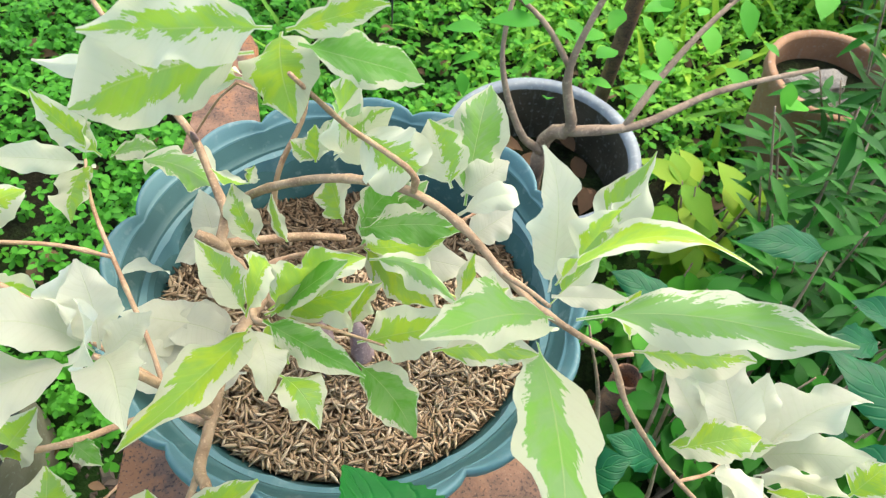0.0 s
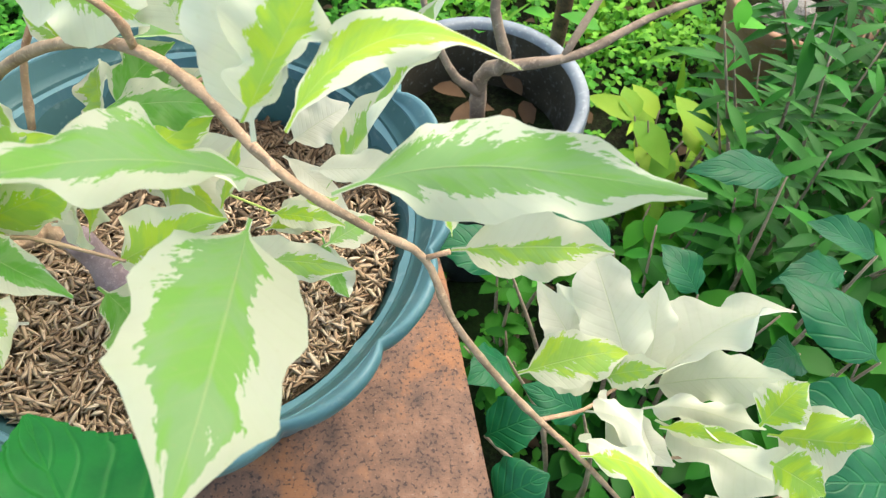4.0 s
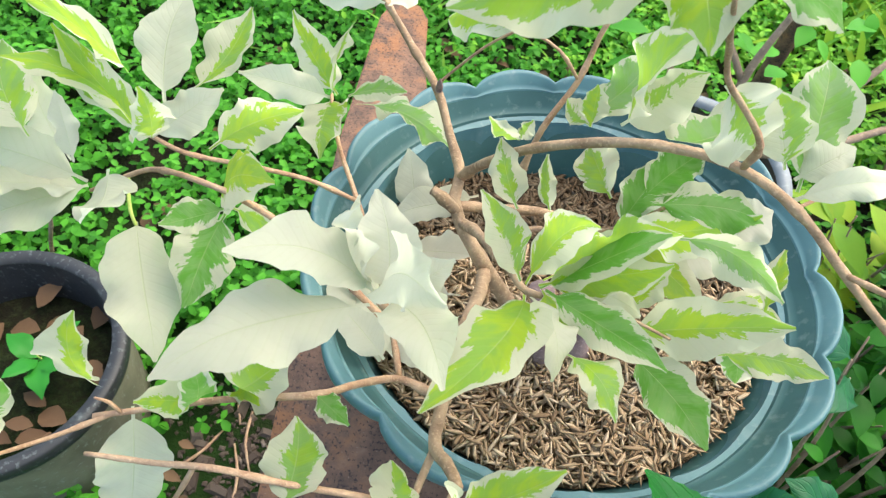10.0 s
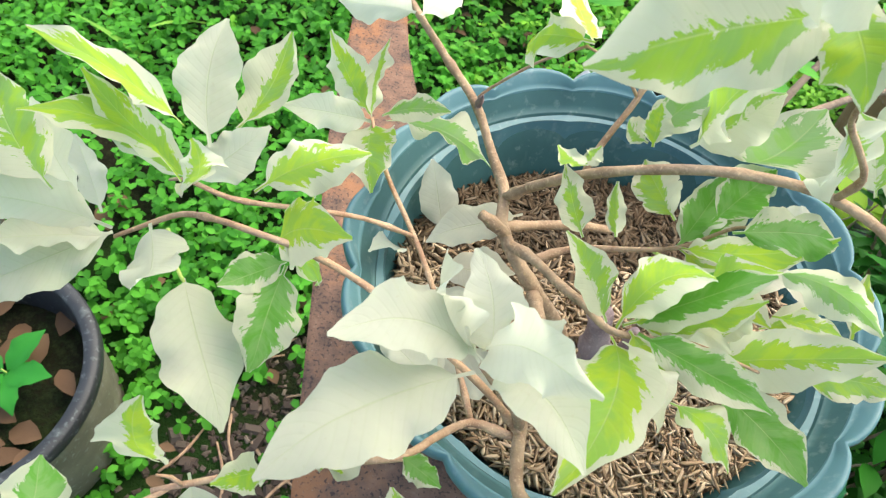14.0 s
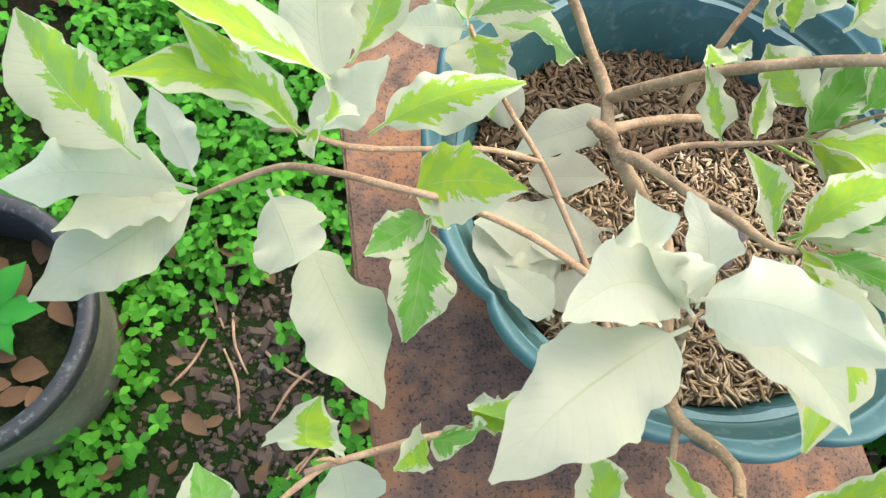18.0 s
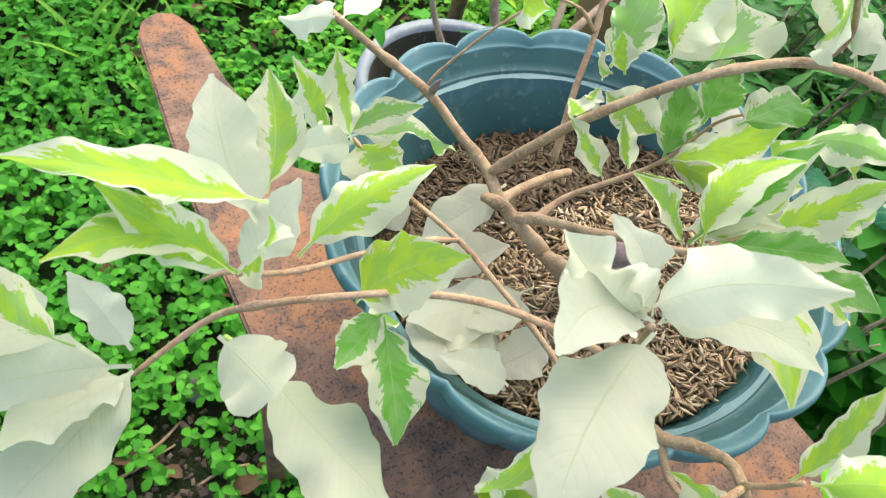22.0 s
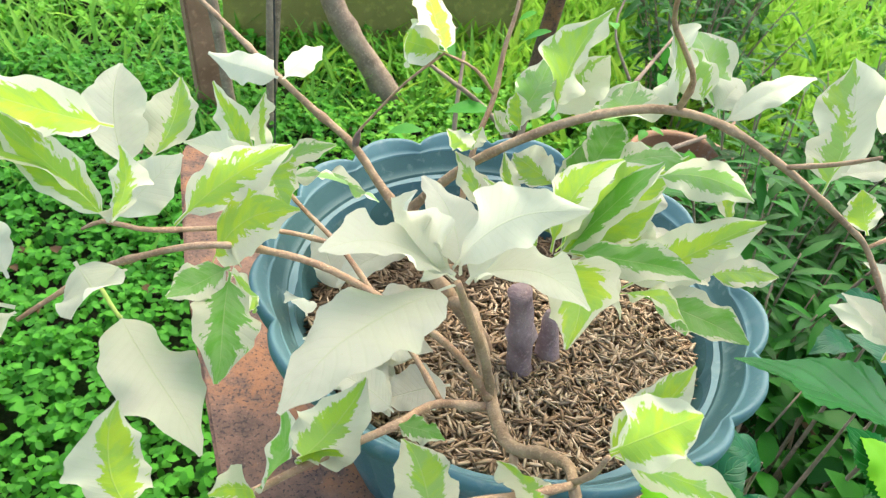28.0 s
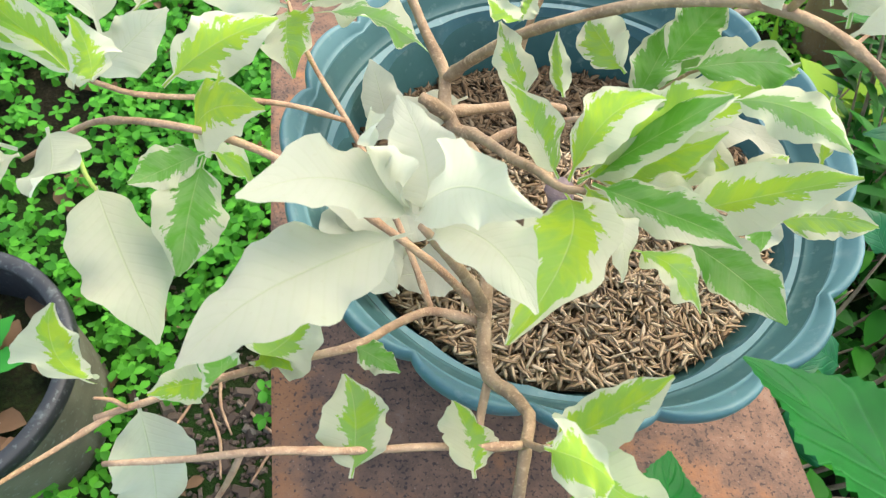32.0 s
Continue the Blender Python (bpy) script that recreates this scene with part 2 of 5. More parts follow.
def pot_plastic(name, a, b2, rough, dust):
    m, n, l, b = nodes_of(name)
    nb = NB(n, l)
    c = nb.coord("Object")
    cloud, fine = nb.noise(c, 14.0, 5.0), nb.noise(c, 120.0, 4.0)
    col = nb.mix(nb.ramp(cloud, (0.35, 0.0), (0.68, 1.0)), a, b2)
    col = nb.mix(nb.math('MULTIPLY', nb.ramp(fine, (0.58, 0.0), (0.72, 1.0)), dust), col, (0.42, 0.46, 0.44))
    streaks = nb.noise(nb.vec(*[nb.math('MULTIPLY', x, k) for x, k in zip(nb.split(c), (60.0, 60.0, 7.0))]), 1.0, 3.0)
    col = nb.mix(nb.math('MULTIPLY', nb.ramp(streaks, (0.6, 0.0), (0.75, 1.0)), dust * 0.7), col, (0.30, 0.36, 0.33))
    nb.put(b.inputs["Base Color"], col)
    b.inputs["Specular IOR Level"].default_value = 0.42
    nb.put(b.inputs["Roughness"], nb.math('ADD', rough, nb.math('MULTIPLY', fine, 0.2)))
    l.new(nb.bump(nb.math('ADD', cloud, nb.math('MULTIPLY', fine, 0.3)), 0.25, 0.001), b.inputs["Normal"])
    return m


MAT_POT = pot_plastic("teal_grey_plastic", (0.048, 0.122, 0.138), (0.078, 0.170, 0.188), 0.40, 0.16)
# darker pot plastic: the inner wall's shade and some algae put into its colour
MAT_POT_INNER = pot_plastic("shaded_algae_plastic", (0.019, 0.064, 0.064), (0.038, 0.102, 0.104), 0.45, 0.16)
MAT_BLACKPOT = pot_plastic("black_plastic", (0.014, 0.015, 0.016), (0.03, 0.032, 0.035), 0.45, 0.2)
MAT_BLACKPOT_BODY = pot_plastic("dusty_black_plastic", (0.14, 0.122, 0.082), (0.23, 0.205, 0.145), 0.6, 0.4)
MAT_GREYPOT_INNER = pot_plastic("olive_brown_plastic", (0.035, 0.030, 0.018), (0.07, 0.058, 0.036), 0.6, 0.3)
# grey rim plastic, made paler with the sky's reflection in its colour
MAT_GREYPOT = pot_plastic("grey_plastic", (0.15, 0.17, 0.19), (0.25, 0.27, 0.29), 0.30, 0.4)
MAT_TERRA = pot_plastic("terracotta", (0.25, 0.13, 0.065), (0.36, 0.20, 0.11), 0.7, 0.3)


def rust_material():
    m, n, l, b = nodes_of("rusty_steel")
    nb = NB(n, l)
    c = nb.coord("Object")
    big, mid, fine = nb.noise(c, 9.0, 5.0, 0.6), nb.noise(c, 38.0, 5.0, 0.65), nb.noise(c, 240.0, 3.0)
    col = nb.ramp(mid, (0.32, (0.085, 0.055, 0.042)), (0.47, (0.150, 0.086, 0.058)), (0.60, (0.200, 0.112, 0.072)), (0.74, (0.235, 0.155, 0.112)))
    patch = nb.ramp(nb.math('ADD', big, nb.math('MULTIPLY', nb.math('SUBTRACT', mid, 0.5), 0.6)), (0.50, 0.0), (0.62, 0.75))
    col = nb.mix(patch, col, (0.27, 0.118, 0.050))
    pits = nb.ramp(nb.math('ADD', nb.noise(c, 330.0, 2.0), nb.math('MULTIPLY', nb.math('SUBTRACT', mid, 0.5), -0.35)), (0.56, 0.0), (0.64, 1.0))
    col = nb.mix(nb.math('MULTIPLY', pits, 0.80), col, (0.045, 0.032, 0.028))
    pale = nb.ramp(nb.noise(c, 520.0, 2.0), (0.66, 0.0), (0.72, 1.0))
    col = nb.mix(nb.math('MULTIPLY', pale, 0.45), col, (0.34, 0.25, 0.19))
    nb.put(b.inputs["Base Color"], col)
    b.inputs["Roughness"].default_value = 0.66
    b.inputs["Specular IOR Level"].default_value = 0.18
    l.new(nb.bump(nb.math('ADD', mid, nb.math('MULTIPLY', fine, 0.5)), 0.6, 0.002), b.inputs["Normal"])
    return m


MAT_RUST = rust_material()


def ground_material(name, a, b2, c3, s, moss=None):
    m, n, l, b = nodes_of(name)
    nb = NB(n, l)
    c = nb.coord("Object")
    big, fine = nb.noise(c, s, 5.0), nb.noise(c, s * 14, 4.0, 0.7)
    col = nb.mix(big, a, b2)
    col = nb.mix(nb.ramp(fine, (0.5, 0.0), (0.7, 0.8)), col, c3)
    if moss:
        growth = nb.math('ADD', nb.noise(c, 1.3, 4.0), nb.math('MULTIPLY', nb.math('SUBTRACT', fine, 0.5), 0.4))
        col = nb.mix(nb.ramp(growth, (0.40, 0.0), (0.60, 0.85)), col, moss)
    nb.put(b.inputs["Base Color"], col)
    b.inputs["Roughness"].default_value = 0.95
    b.inputs["Specular IOR Level"].default_value = 0.08
    l.new(nb.bump(nb.math('ADD', big, fine), 0.8, 0.01), b.inputs["Normal"])
    return m


MAT_GROUND = ground_material("garden_soil", (0.007, 0.007, 0.004), (0.018, 0.016, 0.009), (0.040, 0.031, 0.020), 6.0, (0.012, 0.034, 0.006))
MAT_BED = ground_material("potting_soil", (0.13, 0.085, 0.052), (0.23, 0.155, 0.095), (0.32, 0.225, 0.145), 60.0)


def husk_material(name, use_island, k=1.0):
    m, n, l, b = nodes_of(name)
    nb = NB(n, l)
    r = nb.island() if use_island else nb.random()
    col = nb.ramp(r, (0.0, (0.21 * k, 0.135 * k, 0.080 * k)), (0.3, (0.35 * k, 0.24 * k, 0.148 * k)), (0.7, (0.46 * k, 0.335 * k, 0.218 * k)), (1.0, (0.60 * k, 0.47 * k, 0.33 * k)))
    f = nb.noise(nb.coord("Object"), 900.0, 2.0)
    col = nb.mix(nb.math('MULTIPLY', f, 0.25), col, (0.20 * k, 0.12 * k, 0.07 * k))
    nb.put(b.inputs["Base Color"], col)
    b.inputs["Roughness"].default_value = 0.7
    b.inputs["Specular IOR Level"].default_value = 0.05
    return m


def crumb_material():
    m, n, l, b = nodes_of("soil_crumb")
    nb = NB(n, l)
    col = nb.ramp(nb.island(), (0.0, (0.030, 0.020, 0.014)), (0.5, (0.065, 0.042, 0.028)), (0.85, (0.10, 0.075, 0.055)), (1.0, (0.20, 0.16, 0.12)))
    nb.put(b.inputs["Base Color"], nb.mix(nb.math('MULTIPLY', nb.noise(nb.coord("Object"), 300.0, 3.0), 0.5), col, (0.06, 0.04, 0.03)))
    b.inputs["Roughness"].default_value = 0.9
    return m


MAT_CRUMB = crumb_material()
MAT_HUSK, MAT_HUSK_FILL = husk_material("rice_husk", False, 0.88), husk_material("rice_husk_fill", True, 0.88)
MAT_BARKCHIP = husk_material("bark_chip", True, 0.22)
MAT_BOARD = bark_material("olive_painted_board", (0.16, 0.15, 0.035), (0.27, 0.25, 0.06), 5.0)
MAT_POST = bark_material("brown_post", (0.22, 0.11, 0.062), (0.36, 0.20, 0.12), 9.0, 2.0)
MAT_STONE = ground_material("grey_stone", (0.26, 0.24, 0.21), (0.38, 0.35, 0.31), (0.20, 0.18, 0.16), 12.0)
MAT_CHAIN = bark_material("black_cord", (0.02, 0.02, 0.02), (0.05, 0.045, 0.04), 60.0)


# ---- mesh helpers ----
def mesh_of(name, verts, faces, uvs=None, smooth=True):
    me = bpy.data.meshes.new(name)
    me.from_pydata([tuple(v) for v in verts], [], [tuple(q) for q in faces])
    if uvs is not None:
        layer = me.uv_layers.new(name="UVMap")
        idx = np.empty(len(me.loops), dtype=np.int32)
        me.loops.foreach_get("vertex_index", idx)
        layer.data.foreach_set("uv", np.asarray(uvs, dtype=np.float32)[idx].ravel())
    if smooth:
        me.polygons.foreach_set("use_smooth", np.ones(len(me.polygons), dtype=bool))
    me.update()
    return me


def part(name, me, material, parent, label="", at=None):
    if isinstance(me, bmesh.types.BMesh):
        bm, me = me, bpy.data.meshes.new(name)
        bm.to_mesh(me)
        bm.free()
    if material is not None and not me.materials:
        me.materials.append(material)
    ob = new(name, me)
    ob.parent = parent
    if at is not None:
        ob.location = at
    return tagged(ob, label)


def thing(name, at, label, category, group="", kind=""):
    ob = new(name)
    ob.empty_display_size = 0.05
    ob.location = at
    return tagged(ob, label, category, group, kind)


def smooth_line(pts, step):
    """A rounded line through points with radii (x, y, z, r)."""
    p = np.array(pts, float)
    q = np.vstack([2 * p[0] - p[1], p, 2 * p[-1] - p[-2]])
    out = []
    for i in range(len(p) - 1):
        a, b, c, d = q[i:i + 4]
        k = max(2, int(np.linalg.norm(c[:3] - b[:3]) / step))
        for t in np.arange(k) / k:
            out.append(0.5 * (2 * b + (c - a) * t + (2 * a - 5 * b + 4 * c - d) * t * t + (3 * b - a - 3 * c + d) * t ** 3))
    out.append(p[-1])
    return np.array(out)


def tube_mesh(name, pts, step=0.006, sides=9, rough=0.10, knots=0.0, rng=None, cap=True):
    rng = rng or np.random.default_rng(5)
    line = smooth_line(pts, step)
    verts, faces = [], []
    up = np.array([0.31, 0.22, 0.92])
    for i, row in enumerate(line):
        c, r = row[:3], max(row[3], 0.0003)
        d = line[min(i + 1, len(line) - 1)][:3] - line[max(i - 1, 0)][:3]
        d = d / (np.linalg.norm(d) + 1e-9)
        e = np.cross(d, up)
        e /= np.linalg.norm(e) + 1e-9
        g = np.cross(d, e)
        if knots and i % 5 == 2:
            r = r * (1 + knots * rng.random())
        for k in range(sides):
            a = 2 * math.pi * k / sides
            rr = r * (1 + rough * (rng.random() - 0.5))
            verts.append(c + rr * (math.cos(a) * e + math.sin(a) * g))
        if i:
            o = (i - 1) * sides
            faces += [(o + k, o + (k + 1) % sides, o + sides + (k + 1) % sides, o + sides + k) for k in range(sides)]
    if cap:
        faces.append(tuple(range(sides))[::-1])
        faces.append(tuple(len(verts) - sides + k for k in range(sides)))
    return mesh_of(name, verts, faces)


# ---- ground ----
GROUND = part("ground", mesh_of("ground", [(-60, -60, 0), (60, -60, 0), (60, 60, 0), (-60, 60, 0)], [(0, 1, 2, 3)], smooth=False), MAT_GROUND, None)
tagged(GROUND, "dark damp garden soil under low ground cover", "ground", kind="structure")


def scatter_sheets(name, centres, sizes, tilts, spins, outline, bend):
    """Many small leaflets in one mesh; outline: rows of (along, across) for a half leaflet."""
    n = len(centres)
    k = len(outline)
    base = np.array([(a, 0, 0) for a, w in outline] + [(a, w, bend * w) for a, w in outline] + [(a, -w, bend * w) for a, w in outline])
    base[:, 2] -= 0.25 * base[:, 0] ** 2
    faces0 = []
    for i in range(k - 1):
        faces0 += [(i, i + 1, k + i + 1, k + i), (i + 1, i, 2 * k + i, 2 * k + i + 1)]
    v = base[None] * sizes[:, None, None]
    ct, st = np.cos(tilts), np.sin(tilts)
    x = v[..., 0] * ct[:, None] - v[..., 2] * st[:, None]
    z = v[..., 0] * st[:, None] + v[..., 2] * ct[:, None]
    cs, ss = np.cos(spins), np.sin(spins)
    X = x * cs[:, None] - v[..., 1] * ss[:, None]
    Y = x * ss[:, None] + v[..., 1] * cs[:, None]
    out = np.stack([X, Y, z], -1) + centres[:, None, :]
    f = (np.array(faces0)[None] + (np.arange(n) * 3 * k)[:, None, None]).reshape(-1, 4)
    me = bpy.data.meshes.new(name)
    me.vertices.add(n * 3 * k)
    me.vertices.foreach_set("co", out.astype(np.float32).ravel())
    me.loops.add(len(f) * 4)
    me.loops.foreach_set("vertex_index", f.astype(np.int32).ravel())
    me.polygons.add(len(f))
    me.polygons.foreach_set("loop_start", (np.arange(len(f)) * 4).astype(np.int32))
    me.polygons.foreach_set("use_smooth", np.ones(len(f), dtype=bool))
    me.update(calc_edges=True)
    me.validate()
    return me


ROUND_LEAFLET = [(0.0, 0.03), (0.3, 0.26), (0.7, 0.34), (1.0, 0.06)]
LANCE_LEAF = [(0.0, 0.02), (0.25, 0.09), (0.55, 0.115), (0.85, 0.05), (1.0, 0.0)]
OVAL_LEAF = [(0.0, 0.02), (0.2, 0.20), (0.45, 0.29), (0.75, 0.19), (1.0, 0.0)]
BLADE = [(0.0, 0.03), (0.35, 0.04), (0.7, 0.03), (1.0, 0.0)]


def sigmoid(v):
    return 1.0 / (1.0 + np.exp(-v))


def clover_field(name, n, near, size, outline, seed):
    """Clover in a soft-edged oval round the stand (near), or in the wider ground round that oval."""
    rng = np.random.default_rng(seed)
    ang, rad = rng.uniform(0, 2 * math.pi, n), np.sqrt(rng.random(n))
    if near:
        rad *= 1 + 0.10 * rng.normal(0, 1, n)
        xy = np.c_[1.8 * rad * np.cos(ang), 0.95 + 1.5 * rad * np.sin(ang)]
    else:
        rad *= 1 + 0.16 * rng.normal(0, 1, n)
        xy = np.c_[0.2 + 3.5 * rad * np.cos(ang), 1.2 + 3.5 * rad * np.sin(ang)]
    lump = np.array([noise.noise((x * 3.1, y * 3.1, 0.0)) for x, y in xy])
    bare = np.exp(-(((xy[:, 0] + 0.33) / 0.13) ** 2 + ((xy[:, 1] - 0.28) / 0.24) ** 2))
    bare += np.exp(-(((xy[:, 0] + 0.47) / 0.11) ** 2 + ((xy[:, 1] - 0.20) / 0.14) ** 2))
    keep = rng.random(n) > np.clip(0.92 * bare + np.where(lump < -0.18, 0.45, 0.0), 0, 1)
    keep &= ~((xy[:, 0] > 0.42) & (xy[:, 0] < 1.5) & (xy[:, 1] > -0.2) & (xy[:, 1] < 1.15) & (rng.random(n) < 0.65))
    keep &= ~((xy[:, 0] > 0.15) & (xy[:, 0] < 0.62) & (xy[:, 1] > -0.3) & (xy[:, 1] < 0.75) & (rng.random(n) < 0.88))
    inside = np.hypot(xy[:, 0] / 1.8, (xy[:, 1] - 0.95) / 1.5)
    if not near:
        keep &= rng.random(n) < sigmoid((inside - 0.97) / 0.05)
    xy, lump, inside = xy[keep], lump[keep], inside[keep]
    # share of clumps that get the copy with sunlight in its colour
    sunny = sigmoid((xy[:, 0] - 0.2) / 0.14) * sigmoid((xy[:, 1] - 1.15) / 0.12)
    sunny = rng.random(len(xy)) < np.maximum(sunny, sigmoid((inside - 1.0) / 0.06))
    h = 0.015 + 0.065 * rng.random(len(xy)) ** 1.3 + 0.045 * np.clip(lump, 0, 1)
    turn = 6.28 * ((xy[:, 0] * 91.7) % 1)
    for part_of, material in ((~sunny, MAT_CLOVER), (sunny, MAT_CLOVER_SUNLIT)):
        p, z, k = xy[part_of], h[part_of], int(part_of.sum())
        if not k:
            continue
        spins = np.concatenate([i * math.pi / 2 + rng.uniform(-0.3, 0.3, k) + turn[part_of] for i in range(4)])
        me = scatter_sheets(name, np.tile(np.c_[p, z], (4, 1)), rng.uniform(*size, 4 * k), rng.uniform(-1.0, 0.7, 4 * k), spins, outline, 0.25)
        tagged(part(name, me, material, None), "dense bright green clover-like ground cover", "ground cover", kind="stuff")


clover_field("ground_cover", 31000, True, (0.010, 0.024), ROUND_LEAFLET, 11)
clover_field("ground_cover", 33000, False, (0.02, 0.034), [(0.0, 0.05), (0.55, 0.45), (1.0, 0.15)], 12)


def litter():
    rng = np.random.default_rng(3)
    n = 260
    c = np.c_[rng.uniform(-0.95, 0.9, n), rng.uniform(-0.1, 1.8, n), rng.uniform(0.012, 0.05, n)]
    me = scatter_sheets("leaf_litter", c, rng.uniform(0.02, 0.06, n), rng.uniform(-0.3, 0.5, n), rng.uniform(0, 6.28, n), OVAL_LEAF, 0.5)
    tagged(part("leaf_litter", me, MAT_DRY, None), "brown dry leaves lying among the ground cover", "leaf litter", kind="stuff")
    me = scatter_sheets("grass", np.c_[rng.normal(0, 1.1, 2600), 2.4 + 0.5 * rng.normal(0, 1, 2600), np.zeros(2600)], rng.uniform(0.06, 0.20, 2600), rng.uniform(0.7, 1.4, 2600), rng.uniform(0, 6.28, 2600), BLADE, 0.3)
    tagged(part("grass", me, MAT_GRASS, None), "tufts of thin green grass blades", "grass", kind="stuff")
    n = 9000
    me = scatter_sheets("grass", np.c_[1.75 + 0.62 * rng.normal(0, 1, n), 2.65 + 0.55 * rng.normal(0, 1, n), np.zeros(n)], rng.uniform(0.07, 0.22, n), rng.uniform(0.7, 1.4, n), rng.uniform(0, 6.28, n), [(0.0, 0.05), (0.35, 0.07), (0.7, 0.05), (1.0, 0.0)], 0.3)
    tagged(part("grass", me, MAT_SUNLIT_GRASS, None), "yellow-green grass beyond the board, brightened as if in sun", "grass", kind="stuff")


litter()


def debris():
    """Loose bits on the bare soil beside the black pot: crumbs of stone, bark and dry sticks."""
    rng = np.random.default_rng(61)
    v, f2 = [], []
    box = np.array([(-1, -1, -0.3), (1, -1, -0.3), (1, 1, -0.3), (-1, 1, -0.3), (-0.6, -0.7, 1), (0.7, -0.5, 1), (0.5, 0.7, 1), (-0.7, 0.5, 1)])
    quads = [(0, 3, 2, 1), (4, 5, 6, 7), (0, 1, 5, 4), (1, 2, 6, 5), (2, 3, 7, 6), (3, 0, 4, 7)]
    for i in range(1400):
        k = rng.uniform(0.0012, 0.0042) * (2.6 if i % 9 == 0 else 1.0)
        a = rng.uniform(0, 6.28)
        c, s = math.cos(a), math.sin(a)
        p = box * rng.uniform(0.7, 1.3, (8, 3)) * (k * rng.uniform(0.8, 2.2), k, k * 0.7)
        x, y = -0.36 + rng.normal(0, 0.10), 0.26 + rng.normal(0, 0.18)
        o = len(v)
        v += [(x + q[0] * c - q[1] * s, y + q[0] * s + q[1] * c, 0.002 + q[2]) for q in p]
        f2 += [tuple(o + j for j in q) for q in quads]
    tagged(part("soil_crumbs", mesh_of("soil_crumbs", v, f2, smooth=False), MAT_CRUMB, None), "crumbs of stone and bark lying on bare soil", "debris", kind="stuff")
    for i in range(16):
        x, y, a, h = -0.36 + rng.normal(0, 0.08), 0.27 + rng.normal(0, 0.14), rng.uniform(0, 6.28), rng.uniform(0.03, 0.09)
        dx, dy = h * math.cos(a), h * math.sin(a)
        stick = thing("dry_stick", (x, y, 0.004), "short dry brown stick lying on bare soil", "stick", "dry sticks on the soil")
        part("shaft", tube_mesh("shaft", [(-dx, -dy, 0.0, 0.0022), (dy * 0.15, -dx * 0.15, 0.004, 0.0026), (dx, dy, 0.001, 0.0016)], 0.01, 7, 0.2, 0.3), MAT_TWIG, stick)


debris()


# ---- rusty plate that carries the pot ----
PLATE_Z = 0.632


def plate():
    outline = [(-0.215, -0.30), (-0.226, 0.05), (-0.240, 0.22), (-0.262, 0.52), (-0.262, 0.735), (-0.254, 0.762), (-0.236, 0.774), (-0.216, 0.768), (-0.203, 0.745),
               (-0.192, 0.66), (-0.160, 0.52), (-0.06, 0.44), (0.06, 0.41), (0.122, 0.40), (0.136, 0.33), (0.160, 0.15), (0.185, -0.05), (0.20, -0.30)]
    bm = bmesh.new()
    top = [bm.verts.new((x, y, 0)) for x, y in outline]
    face = bm.faces.new(top)
    ex = bmesh.ops.extrude_face_region(bm, geom=[face])
    bmesh.ops.translate(bm, verts=[v for v in ex["geom"] if isinstance(v, bmesh.types.BMVert)], vec=(0, 0, -0.012))
    bmesh.ops.recalc_face_normals(bm, faces=bm.faces)
    bmesh.ops.bevel(bm, geom=[e for e in bm.edges if abs(e.verts[0].co.z - e.verts[1].co.z) < 1e-4], offset=0.0025, segments=2, affect='EDGES')
    stand = thing("plant_stand", (0, 0, 0), "rusty brown steel plate stand under the flower pot", "stand")
    part("plate", bm, MAT_RUST, stand, "flat rusty steel plate with a rounded tab", (0, 0, PLATE_Z))
    for x, y in ((-0.19, -0.2), (0.15, -0.2), (-0.22, 0.42), (0.09, 0.36)):
        part("leg", tube_mesh("leg", [(x, y, 0, 0.014), (x, y, 0.3, 0.014), (x, y, PLATE_Z - 0.011, 0.014)], 0.1, 12, 0.03), MAT_RUST, stand)
    pipe = thing("steel_pipe", (0, 0, 0), "rusty open-ended steel pipe standing upright", "pipe")
    v, f2 = [], []
    rows = [(0.022, 0.0), (0.022, 0.298), (0.0185, 0.300), (0.018, 0.15)]
    for r, z in rows:
        v += [(0.335 + r * math.cos(a), 0.446 + r * math.sin(a), z) for a in np.arange(20) * math.pi / 10]
    for i in range(3):
        f2 += [(20 * i + k, 20 * i + (k + 1) % 20, 20 * i + 20 + (k + 1) % 20, 20 * i + 20 + k) for k in range(20)]
    part("pipe_wall", mesh_of("pipe_wall", v, f2), MAT_RUST, pipe)


plate()


# ---- the scalloped pot ----
POT_X, POT_Y, LOBES, LOBE_TURN = -0.041, 0.276, 16, 0.13


def lathe(name, rows, lobes=0, turn=0.0, seg=192):
    """rows: (radius, height, lobe depth, lobe lift)."""
    verts, faces = [], []
    for r, z, dep, lift in rows:
        for k in range(seg):
            a = 2 * math.pi * k / seg
            w = abs(math.sin(lobes * (a - turn) / 2)) ** 0.65 if lobes else 0.0
            verts.append(((r - dep * (1 - w)) * math.cos(a), (r - dep * (1 - w)) * math.sin(a), z - lift * (1 - w)))
    for i in range(len(rows) - 1):
        o = i * seg
        faces += [(o + k, o + (k + 1) % seg, o + seg + (k + 1) % seg, o + seg + k) for k in range(seg)]
    return mesh_of(name, verts, faces)


